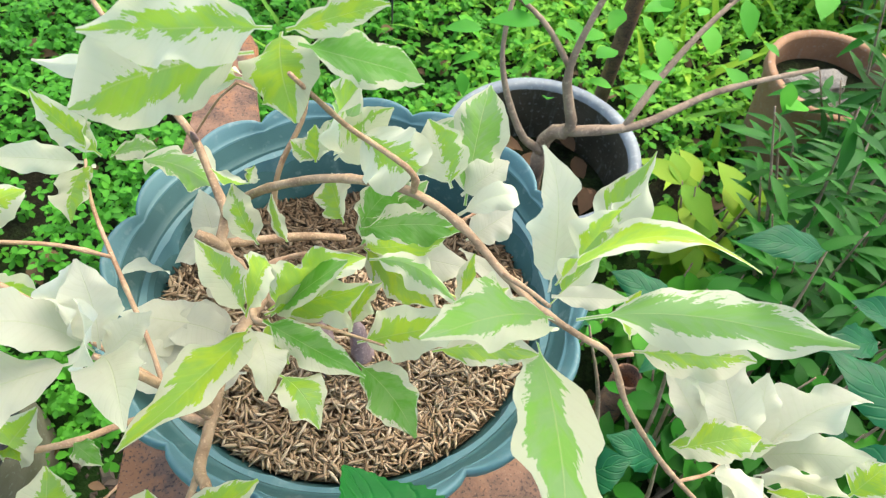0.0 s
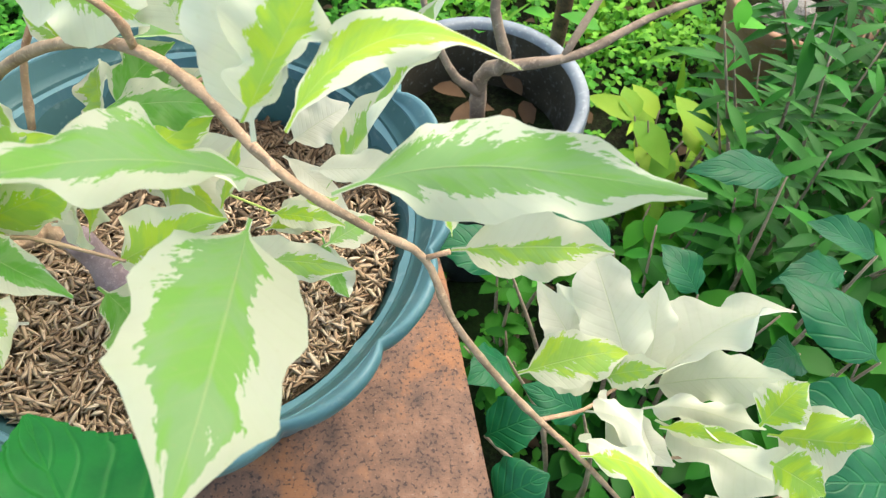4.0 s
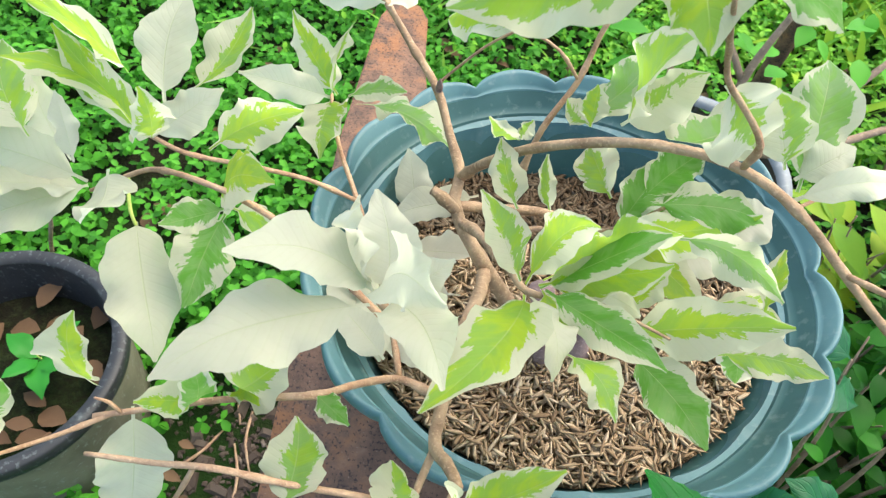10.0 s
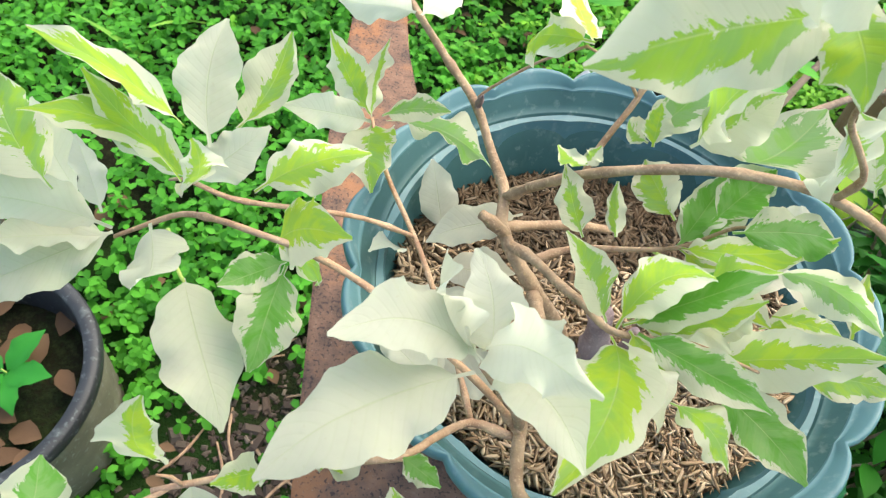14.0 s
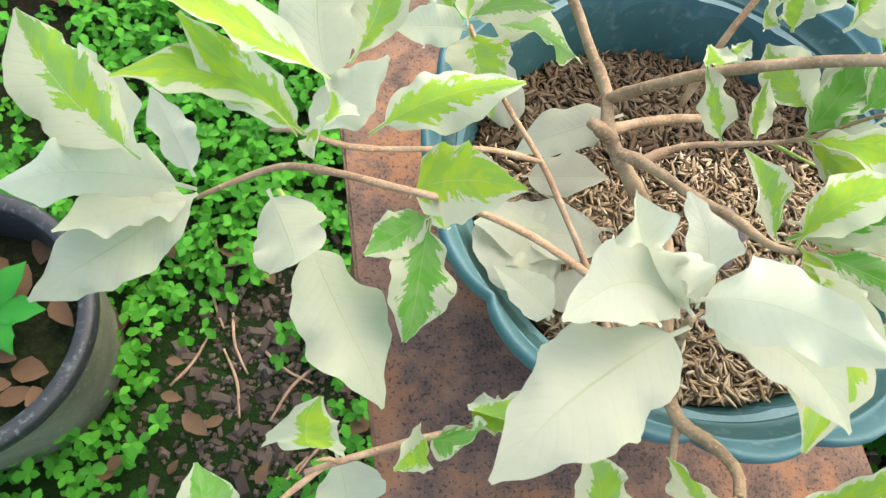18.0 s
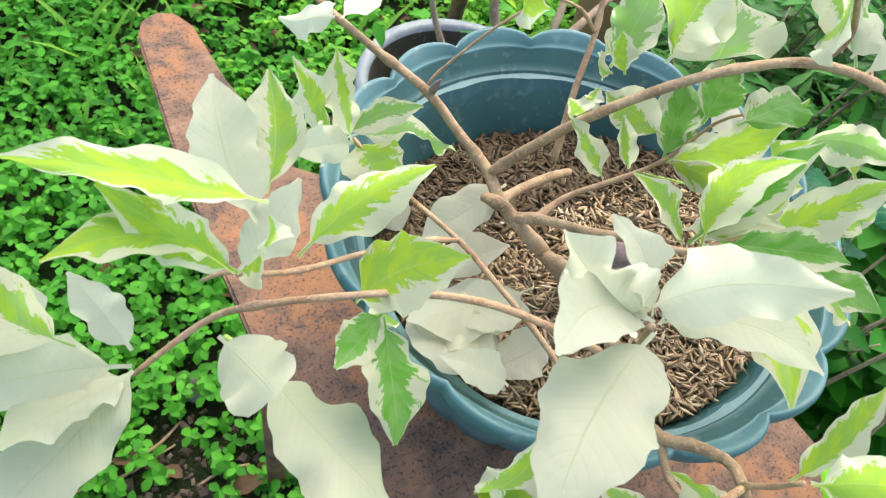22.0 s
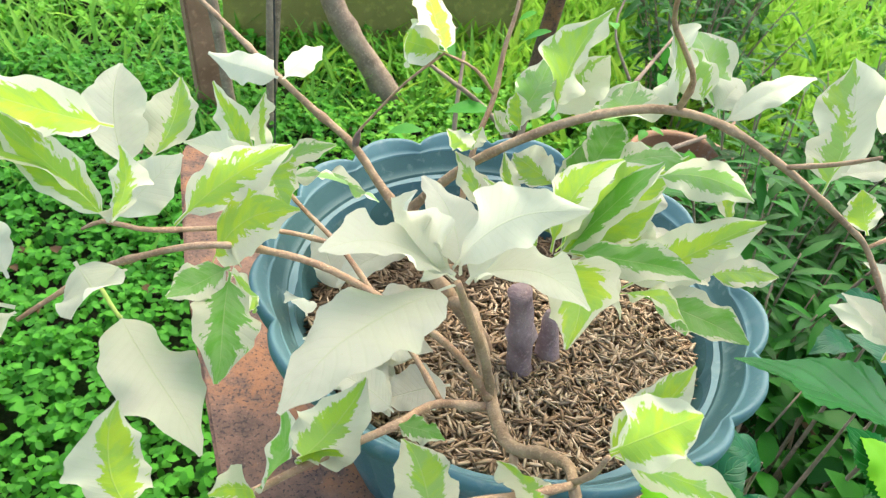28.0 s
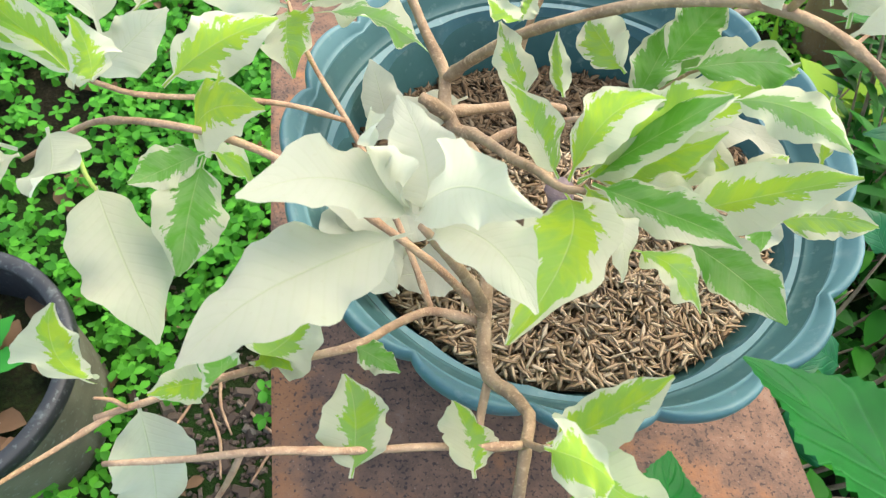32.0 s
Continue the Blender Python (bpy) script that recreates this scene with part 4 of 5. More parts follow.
leaf(left, "y", (-0.2650, 0.2140, 0.9810), (-0.3350, 0.2530, 0.9850), (-0.0265, 0.0548, -0.9981), 0.0268, 0.0056, sway=0.0064)
leaf(left, "y", (-0.275, 0.228, 0.925), (-0.313, 0.239, 0.977), (0.742, 0.514, 0.431), 0.020, 0.004)
leaf(left, "w", (-0.275, 0.228, 0.925), (-0.243, 0.250, 0.945), (0.668, -0.403, -0.626), 0.022, 0.003)
leaf(left, "y", (-0.275, 0.228, 0.925), (-0.262, 0.215, 0.970), (0.678, 0.735, 0.017), 0.022, 0.003)
leaf(left, "y", (-0.2492, 0.2336, 0.9161), (-0.1949, 0.2313, 0.9577), (0.5214, -0.4799, -0.7055), 0.0263, -0.0030, 0.14, sway=-0.0038)
leaf(left, "y", (-0.2770, 0.2220, 0.9330), (-0.3330, 0.2200, 0.9700), (-0.1613, 0.9681, -0.1918), 0.0253, 0.0098, 0.2, sway=0.0053)
leaf(left, "w", (-0.2650, 0.2330, 0.9460), (-0.2650, 0.2820, 0.9770), (0.9847, 0.0931, -0.1472), 0.0279, -0.0005, sway=-0.0047)
leaf(left, "m", (-0.2574, 0.2486, 0.9418), (-0.2419, 0.2987, 0.9568), (0.9493, -0.3099, 0.0525), 0.0251, -0.0007, sway=0.0041)
leaf(back, "m", (-0.2010, 0.2970, 0.9050), (-0.1970, 0.3360, 0.9300), (0.4012, -0.5231, 0.7519), 0.0267, 0.0034, sway=-0.0008)
leaf(back, "w", (-0.2010, 0.2970, 0.9050), (-0.2370, 0.2670, 0.9410), (0.0935, 0.7169, 0.6909), 0.0204, -0.0023, sway=0.0007)
leaf(back, "m", (-0.201, 0.297, 0.905), (-0.197, 0.249, 0.912), (-0.926, -0.131, -0.353), 0.030, 0.003)
leaf(back, "y", (-0.2040, 0.3190, 0.8870), (-0.2230, 0.3110, 0.9470), (0.7033, 0.6406, 0.3081), 0.0227, -0.0018, sway=-0.0013)
leaf(back, "v", (-0.1970, 0.3170, 0.8890), (-0.1590, 0.3080, 0.9080), (-0.0710, -0.9489, -0.3075), 0.0178, -0.0001, sway=-0.0040)
leaf(back, "v", (-0.1950, 0.3290, 0.8720), (-0.1290, 0.3120, 0.8600), (-0.1543, -0.8948, 0.4189), 0.0570, 0.0085, 0.18, sway=-0.0025)
leaf(back, "w", (-0.183, 0.372, 0.919), (-0.222, 0.327, 0.953), (0.473, 0.236, 0.849), 0.021, -0.004)
leaf(back, "w", (-0.183, 0.369, 0.919), (-0.161, 0.351, 0.949), (0.800, -0.016, -0.600), 0.018, -0.005)
leaf(low2, "w", (-0.300, 0.070, 0.885), (-0.325, 0.040, 0.860), (-0.823, 0.270, 0.500), 0.029, 0.003)
leaf(low2, "y", (-0.300, 0.070, 0.885), (-0.290, 0.045, 0.880), (-0.789, -0.408, 0.459), 0.017, 0.002)
leaf(low2, "g", (-0.304, 0.072, 0.886), (-0.313, 0.113, 0.885), (0.772, 0.168, -0.613), 0.027, -0.002)
leaf(low2, "y", (-0.301, 0.067, 0.885), (-0.348, 0.085, 0.860), (0.483, 0.812, -0.327), 0.021, -0.003)
leaf(right, "y", (0.146, 0.126, 0.895), (0.190, 0.132, 0.902), (0.159, -0.984, -0.079), 0.024, 0.003)
leaf(right, "w", (0.213, 0.144, 0.830), (0.196, 0.214, 0.859), (0.945, 0.108, 0.309), 0.035, 0.009)
leaf(right, "w", (0.218, 0.147, 0.829), (0.225, 0.188, 0.859), (0.700, -0.508, 0.503), 0.026, -0.007)
leaf(right, "w", (0.221, 0.147, 0.823), (0.300, 0.183, 0.844), (0.171, -0.745, 0.645), 0.054, 0.008)
leaf(right, "w", (0.221, 0.147, 0.823), (0.279, 0.134, 0.856), (0.225, -0.687, -0.691), 0.033, -0.008)
leaf(right, "w", (0.212, 0.131, 0.838), (0.271, 0.116, 0.831), (-0.165, -0.155, -0.974), 0.029, -0.007)
leaf(right, "w", (0.219, 0.127, 0.833), (0.282, 0.089, 0.825), (-0.138, -0.043, -0.990), 0.051, -0.001)
leaf(right, "w", (0.187, 0.134, 0.829), (0.206, 0.099, 0.861), (0.411, -0.480, -0.775), 0.038, -0.008)
leaf(right, "y", (0.276, 0.121, 0.823), (0.339, 0.119, 0.806), (-0.227, -0.554, -0.801), 0.041, 0.001)
leaf(right, "y", (0.175, 0.104, 0.856), (0.195, 0.071, 0.903), (0.563, -0.547, -0.620), 0.042, -0.007)
leaf(right, "w", (0.203, 0.154, 0.833), (0.183, 0.213, 0.818), (0.290, 0.332, 0.898), 0.024, -0.002)
leaf(right, "w", (0.195, 0.155, 0.824), (0.169, 0.198, 0.846), (0.863, 0.343, 0.371), 0.020, 0.004)
leaf(right, "m", (0.197, 0.151, 0.831), (0.168, 0.152, 0.828), (0.013, 0.964, 0.265), 0.020, 0.004)
leaf(right, "m", (0.197, 0.150, 0.832), (0.222, 0.144, 0.854), (0.005, -0.966, -0.258), 0.018, 0.004)
leaf(right, "w", (0.196, 0.134, 0.824), (0.221, 0.104, 0.836), (-0.646, -0.670, -0.366), 0.022, 0.004)
leaf(right, "m", (0.223, 0.084, 0.817), (0.257, 0.070, 0.840), (-0.257, -0.939, -0.229), 0.028, 0.004)
leaf(right, "y", (0.261, 0.117, 0.847), (0.280, 0.131, 0.864), (0.547, -0.834, 0.071), 0.024, 0.004)
leaf(right, "y", (0.263, 0.102, 0.843), (0.279, 0.085, 0.850), (-0.591, -0.700, -0.400), 0.024, 0.004)
leaf(right, "y", (0.220, 0.123, 0.834), (0.253, 0.105, 0.855), (-0.290, -0.907, -0.307), 0.011, 0.004)
leaf(mid, "g", (-0.028, 0.255, 0.885), (-0.010, 0.282, 0.920), (0.877, -0.473, -0.087), 0.024, 0.003)
leaf(mid, "y", (-0.028, 0.255, 0.885), (0.022, 0.227, 0.940), (0.614, -0.310, -0.725), 0.031, 0.005)
leaf(mid, "y", (-0.028, 0.255, 0.885), (0.020, 0.215, 0.880), (-0.585, -0.640, -0.498), 0.028, 0.004)
leaf(mid, "w", (-0.028, 0.255, 0.885), (0.045, 0.250, 0.870), (-0.165, -0.837, -0.522), 0.028, 0.004)
leaf(mid, "g", (-0.028, 0.255, 0.885), (0.012, 0.295, 0.905), (0.742, -0.636, -0.211), 0.031, 0.004)
leaf(mid, "g", (0.058, 0.232, 0.840), (0.070, 0.215, 0.803), (-0.934, 0.094, -0.346), 0.024, 0.003)
leaf(mid, "g", (-0.026, 0.230, 0.937), (0.031, 0.234, 0.937), (0.077, -0.995, -0.061), 0.027, 0.004)
leaf(mid, "g", (-0.026, 0.247, 0.921), (0.002, 0.270, 0.940), (0.679, -0.730, -0.084), 0.025, 0.005)
leaf(mid, "m", (-0.038, 0.256, 0.907), (-0.052, 0.296, 0.906), (0.699, 0.246, 0.672), 0.026, 0.000)
leaf(mid, "m", (-0.0433, 0.2742, 0.9429), (-0.0113, 0.2834, 0.9775), (0.4922, -0.8381, -0.2352), 0.0290, 0.0022, sway=0.0011)
leaf(mid, "g", (-0.072, 0.189, 0.910), (-0.028, 0.190, 0.967), (0.063, -0.997, -0.036), 0.025, 0.001)
leaf(mid, "y", (-0.028, 0.185, 0.908), (-0.013, 0.205, 0.923), (0.535, -0.739, 0.410), 0.022, 0.004)
leaf(mid, "w", (-0.055, 0.205, 0.893), (-0.028, 0.176, 0.921), (0.143, -0.615, -0.775), 0.021, -0.008)
leaf(mid, "y", (0.030, 0.228, 0.853), (0.068, 0.244, 0.858), (0.396, -0.797, -0.457), 0.019, 0.005)
leaf(mid, "y", (0.034, 0.232, 0.862), (0.072, 0.222, 0.866), (-0.202, -0.911, -0.359), 0.015, 0.004)
leaf(mid, "w", (0.040, 0.279, 0.862), (0.073, 0.302, 0.868), (0.564, -0.691, -0.452), 0.030, 0.005)
leaf(mid, "w", (0.036, 0.277, 0.855), (0.076, 0.238, 0.842), (-0.714, -0.688, -0.131), 0.013, 0.009)
leaf(mid, "v", (0.060, 0.222, 0.846), (0.086, 0.248, 0.836), (0.537, -0.711, -0.454), 0.021, 0.003)
leaf(top, "m", (-0.025, 0.222, 1.020), (0.008, 0.240, 0.975), (-0.545, -0.540, -0.642), 0.036, 0.004)
leaf(top, "m", (-0.0600, 0.2130, 1.0700), (-0.1310, 0.1930, 1.0554), (-0.2700, 0.7400, 0.6100), 0.0420, 0.0020, sway=0.0030)
leaf(top, "y", (-0.053, 0.233, 1.064), (-0.045, 0.196, 1.053), (-0.950, -0.118, -0.289), 0.033, 0.006)
leaf(top, "g", (-0.042, 0.208, 1.079), (0.008, 0.223, 1.052), (0.034, -0.892, -0.450), 0.023, -0.000)
leaf(top, "m", (-0.051, 0.210, 1.084), (-0.101, 0.176, 1.105), (0.152, 0.351, 0.924), 0.027, -0.002)
leaf(top, "y", (-0.048, 0.219, 1.076), (-0.009, 0.216, 1.093), (0.106, -0.910, -0.401), 0.016, 0.000)
leaf(flower, "w", (-0.1450, 0.1420, 0.9480), (-0.2180, 0.0970, 0.9550), (-0.5282, 0.8269, -0.1927), 0.0405, 0.0005, sway=0.0046)
leaf(flower, "w", (-0.1430, 0.1490, 0.9430), (-0.1996, 0.1365, 0.9739), (-0.2144, 0.9767, 0.0017), 0.0310, 0.0055, sway=0.0099)
leaf(flower, "w", (-0.1410, 0.1490, 0.9430), (-0.1610, 0.1890, 0.9560), (-0.0761, 0.2736, -0.9588), 0.0407, -0.0093, sway=-0.0070)
leaf(flower, "w", (-0.1400, 0.1490, 0.9460), (-0.1495, 0.1786, 0.9755), (0.9082, 0.4036, -0.1113), 0.0265, 0.0032, sway=0.0023)
leaf(flower, "w", (-0.1430, 0.1510, 0.9480), (-0.1195, 0.1141, 1.0029), (-0.1692, -0.8498, -0.4992), 0.0275, 0.0019, sway=-0.0075)
leaf(flower, "w", (-0.1390, 0.1460, 0.9450), (-0.1116, 0.1043, 0.9711), (-0.8358, -0.5490, 0.0014), 0.0295, 0.0063, sway=-0.0040)
leaf(flower, "w", (-0.138, 0.146, 0.944), (-0.115, 0.158, 0.965), (0.720, -0.467, -0.514), 0.018, -0.000)
leaf(flower, "w", (-0.144, 0.145, 0.950), (-0.140, 0.171, 0.943), (0.380, 0.201, 0.903), 0.014, 0.006)
leaf(lime, "y", (-0.0800, 0.1800, 0.9160), (-0.1170, 0.0990, 0.9540), (-0.9144, 0.2811, -0.2913), 0.0357, 0.0065, sway=-0.0099)
leaf(lime, "y", (-0.0810, 0.1790, 0.9260), (-0.0610, 0.1770, 0.9790), (0.5731, -0.7818, -0.2458), 0.0228, -0.0058, sway=-0.0085)
leaf(lime, "y", (-0.0720, 0.1890, 0.9170), (-0.0210, 0.2010, 0.9590), (-0.5976, -0.1882, 0.7794), 0.0441, 0.0006, sway=0.0006)
leaf(lime, "g", (-0.0720, 0.1770, 0.9270), (-0.0200, 0.1450, 0.9350), (-0.4068, -0.7799, -0.4756), 0.0212, 0.0003, sway=-0.0000)
leaf(lime, "y", (-0.0260, 0.1860, 0.8880), (0.0330, 0.1720, 0.9400), (0.2847, -0.7942, -0.5369), 0.0304, -0.0003, 0.1, sway=-0.0007)
leaf(lime, "g", (-0.0250, 0.1690, 0.8980), (0.0070, 0.1260, 0.9040), (-0.7326, -0.5921, -0.3358), 0.0274, -0.0035, sway=-0.0035)
leaf(lime, "m", (0.0160, 0.1750, 0.9020), (0.0790, 0.1820, 0.8860), (-0.0251, -0.8758, -0.4821), 0.0217, -0.0024, sway=-0.0036)
leaf(lime, "m", (-0.060, 0.148, 0.925), (-0.038, 0.122, 0.923), (-0.715, -0.625, 0.313), 0.025, 0.007)
leaf(lime, "y", (-0.074, 0.186, 0.917), (-0.019, 0.187, 0.944), (0.407, -0.445, -0.797), 0.025, -0.003)
leaf(lime, "v", (-0.0190, 0.2030, 0.9480), (0.0240, 0.1750, 0.9490), (-0.1220, -0.2219, -0.9674), 0.0225, -0.0067, sway=-0.0051)
leaf(lime, "y", (-0.072, 0.183, 0.918), (-0.058, 0.156, 0.923), (-0.806, -0.498, -0.319), 0.014, -0.001)
leaf(lime, "y", (0.029, 0.188, 0.925), (0.035, 0.215, 0.940), (0.909, -0.351, 0.223), 0.011, -0.001)
leaf(lime, "w", (-0.079, 0.173, 0.926), (-0.064, 0.136, 0.924), (-0.817, -0.355, 0.454), 0.022, 0.008)
leaf(trunk, "m", (-0.083, 0.185, 0.919), (-0.107, 0.209, 0.951), (0.720, 0.693, 0.013), 0.022, -0.000)
leaf(trunk, "m", (-0.0870, 0.2400, 0.9040), (-0.1020, 0.2640, 0.9300), (0.8727, 0.4850, 0.0558), 0.0201, 0.0023, sway=-0.0022)
leaf(trunk, "m", (-0.070, 0.242, 0.905), (-0.078, 0.255, 0.933), (0.908, -0.212, 0.360), 0.011, 0.002)
leaf(trunk, "m", (-0.092, 0.265, 0.930), (-0.110, 0.261, 0.945), (0.672, -0.095, 0.735), 0.013, 0.002)
leaf(trunk, "m", (-0.092, 0.265, 0.930), (-0.088, 0.267, 0.942), (0.836, -0.483, -0.259), 0.010, -0.000)
leaf(arch, "v", (0.063, 0.146, 0.992), (0.007, 0.112, 1.036), (-0.561, 0.824, -0.081), 0.032, 0.007)
leaf(arch, "v", (0.0570, 0.1400, 0.9830), (0.0550, 0.0360, 1.0110), (-0.8335, 0.1585, 0.5292), 0.0460, 0.0049, 0.08, tail=0.15, sway=0.0008)
leaf(arch, "w", (0.0600, 0.1540, 1.0010), (0.0540, 0.1790, 1.0600), (0.8251, 0.5455, -0.1472), 0.0277, -0.0006, sway=0.0032)
leaf(arch, "y", (0.060, 0.149, 1.014), (0.086, 0.168, 1.051), (-0.543, -0.527, 0.654), 0.032, 0.001)
leaf(arch, "y", (0.0670, 0.1650, 0.9930), (0.1320, 0.1500, 1.0400), (-0.5841, 0.0121, 0.8116), 0.0181, 0.0078, sway=0.0109)
leaf(arch, "m", (0.0735, 0.1815, 0.9448), (0.1249, 0.2451, 0.9920), (0.3362, -0.7211, 0.6057), 0.0408, -0.0003, sway=0.0062)
leaf(arch, "v", (0.0788, 0.1590, 0.9697), (0.1848, 0.1242, 1.0014), (0.1169, -0.4497, -0.8855), 0.0341, 0.0038, 0.14, tail=0.08, sway=-0.0140)
leaf(arch, "y", (0.122, 0.178, 0.916), (0.124, 0.198, 0.934), (0.431, -0.630, 0.646), 0.020, 0.002)
leaf(arch, "w", (0.070, 0.175, 0.963), (0.107, 0.174, 0.964), (-0.021, -0.945, -0.326), 0.013, 0.001)
leaf(arch, "m", (0.121, 0.170, 0.918), (0.184, 0.163, 0.927), (-0.044, -0.915, -0.401), 0.030, 0.006)
leaf(up, "v", (-0.059, 0.293, 0.927), (-0.030, 0.313, 0.965), (0.569, -0.822, -0.016), 0.028, -0.008)
leaf(up, "m", (-0.040, 0.276, 0.944), (-0.023, 0.280, 1.006), (-0.022, -0.998, 0.062), 0.047, 0.005)
leaf(up, "v", (-0.022, 0.265, 0.948), (0.034, 0.313, 0.949), (0.585, -0.686, 0.432), 0.055, -0.012)
leaf(up, "y", (-0.056, 0.284, 0.929), (-0.056, 0.297, 0.947), (0.994, -0.083, 0.069), 0.016, -0.001)
leaf(up, "m", (-0.055, 0.293, 0.922), (-0.071, 0.292, 0.938), (0.407, 0.789, 0.460), 0.015, -0.003)
leaf(up, "y", (-0.055, 0.303, 0.917), (-0.033, 0.309, 0.933), (0.420, 0.480, -0.770), 0.020, -0.004)
leaf(up, "y", (-0.095, 0.317, 0.962), (-0.136, 0.265, 0.994), (0.224, 0.371, 0.901), 0.025, -0.012)
leaf(up, "y", (-0.095, 0.319, 0.961), (-0.124, 0.291, 1.015), (0.831, -0.529, 0.170), 0.023, 0.001)
leaf(up2, "v", (0.029, 0.226, 0.966), (0.042, 0.291, 0.992), (0.973, -0.214, 0.081), 0.030, 0.007)
leaf(up2, "w", (0.0251, 0.2187, 0.9671), (0.0533, 0.2015, 1.0030), (-0.1300, 0.6200, 0.6400), 0.0150, 0.0080, sway=0.0050)
leaf(up2, "m", (0.022, 0.233, 0.971), (0.009, 0.259, 0.994), (0.925, 0.219, 0.311), 0.028, 0.004)
leaf(up2, "w", (0.027, 0.230, 0.969), (0.051, 0.245, 0.980), (0.606, -0.729, -0.318), 0.020, 0.004)
leaf(front, "y", (-0.097, 0.080, 0.904), (-0.060, 0.093, 0.938), (0.623, -0.671, -0.402), 0.021, 0.005)
leaf(front, "y", (-0.102, 0.075, 0.920), (-0.096, 0.054, 0.968), (0.133, -0.902, -0.411), 0.027, -0.003)
leaf(front, "m", (-0.097, 0.076, 0.914), (-0.057, 0.046, 0.915), (-0.599, -0.800, 0.042), 0.026, -0.000)
leaf(front, "m", (-0.1670, 0.0730, 0.8910), (-0.1684, 0.1080, 0.9031), (0.9841, 0.0911, -0.1528), 0.0276, -0.0006, sway=0.0025)
leaf(front, "m", (-0.1220, 0.0720, 0.8890), (-0.1262, 0.1060, 0.8814), (0.9239, 0.0283, -0.3816), 0.0239, -0.0010, sway=0.0018)


def fallen_leaf(base, tip, side, width, bow):
    ob = part("fallen_leaf", leaf_mesh(np.subtract(tip, base), side, width, bow), MAT["w"], None, "", base)
    tagged(ob, "creamy white fallen leaf lying on the mulch", "leaf", "fallen leaves in the pot")


fallen_leaf((-0.1074, 0.2849, 0.8556), (-0.1647, 0.2766, 0.8319), (-0.1428, 0.9898, 0.0000), 0.0300, 0.0000)
fallen_leaf((-0.1492, 0.2799, 0.7926), (-0.1057, 0.2666, 0.8200), (-0.2808, -0.9595, -0.0227), 0.0319, -0.0013)
fallen_leaf((-0.108, 0.232, 0.822), (-0.189, 0.235, 0.830), (0.161, -0.987, 0.100), 0.044, 0.006)
fallen_leaf((-0.146, 0.185, 0.812), (-0.179, 0.207, 0.830), (0.747, 0.664, 0.100), 0.024, 0.006)
fallen_leaf((-0.105, 0.205, 0.802), (-0.152, 0.198, 0.806), (0.1, 0.9, 0.3), 0.030, 0.005)
fallen_leaf((-0.1480, 0.3176, 0.7773), (-0.1617, 0.3524, 0.8146), (0.9334, 0.3587, 0.0081), 0.0293, -0.0008)
fallen_leaf((-0.1820, 0.2510, 0.8060), (-0.1480, 0.1840, 0.8120), (-0.892, -0.453, 0.100), 0.046, 0.006)
fallen_leaf((-0.1810, 0.2480, 0.8080), (-0.1380, 0.2090, 0.8140), (-0.672, -0.741, 0.100), 0.040, 0.006)
fallen_leaf((-0.1620, 0.2360, 0.8120), (-0.1130, 0.2220, 0.8180), (-0.275, -0.962, 0.100), 0.036, 0.006)
fallen_leaf((-0.1775, 0.2904, 0.7860), (-0.1940, 0.2656, 0.8330), (-0.8469, 0.5316, -0.0134), 0.0190, 0.0050)


# ---- the big dark leaves of the shrub in front ----
hibiscus = thing("hibiscus", (0, 0, 0), "hibiscus shrub with glossy dark green serrated leaves", "shrub")


def dark_leaf(base, tip, side, width, bow):
    part("leaf", leaf_mesh(np.subtract(tip, base), side, width, bow, 40, 5, 0.14, 0.06, 0.80, 0.05), MAT_DARK, hibiscus, "", base)


def young_leaf(base, tip, side, width):
    part("leaf", leaf_mesh(np.subtract(tip, base), side, width, 0.004, 40, 4, 0.2, 0.05, 0.8, 0.05), MAT_YOUNG, hibiscus, "bright lime young leaf", base)


dark_leaf((0.0265, 0.0300, 0.9330), (-0.0262, 0.1050, 0.9239), (0.7882, 0.5127, -0.3403), 0.060, 0.003)
dark_leaf((-0.059, 0.039, 0.886), (-0.046, 0.080, 0.891), (0.950, -0.309, 0.052), 0.032, 0.001)
dark_leaf((0.055, 0.046, 0.877), (0.042, 0.084, 0.884), (0.909, 0.257, 0.329), 0.030, -0.001)
dark_leaf((0.063, 0.045, 0.878), (0.102, 0.073, 0.889), (0.486, -0.815, 0.315), 0.026, -0.001)
dark_leaf((0.164, 0.045, 0.903), (0.094, 0.055, 0.884), (0.147, 0.989, -0.009), 0.037, -0.001)
young_leaf((0.050, 0.040, 0.870), (0.047, 0.080, 0.886), (0.995, 0.038, 0.092), 0.030)
young_leaf((-0.090, 0.034, 0.885), (-0.072, 0.085, 0.898), (0.913, -0.259, -0.316), 0.026)
young_leaf((0.096, 0.034, 0.856), (0.094, 0.071, 0.871), (0.979, -0.028, 0.202), 0.030)
for pts in ([(0.088, 0.012, 0.850, 0.002), (0.062, 0.014, 0.905, 0.0018), (0.028, 0.028, 0.9325, 0.0012)], [(0.150, -0.080, 0.0, 0.006), (0.130, -0.040, 0.45, 0.005), (0.100, 0.015, 0.83, 0.003), (0.066, 0.028, 0.872, 0.0016)],
            [(0.36, 0.05, 0.0, 0.007), (0.345, 0.08, 0.40, 0.005), (0.320, 0.115, 0.69, 0.003), (0.330, 0.105, 0.735, 0.0016)]):
    part("stem", tube_mesh("stem", pts, 0.03, 8, 0.1, 0.2), MAT_TRUNK, hibiscus)


broad = thing("broadleaf_shrub", (0, 0, 0), "broad-leaved dark green shrub beside the stand", "shrub")


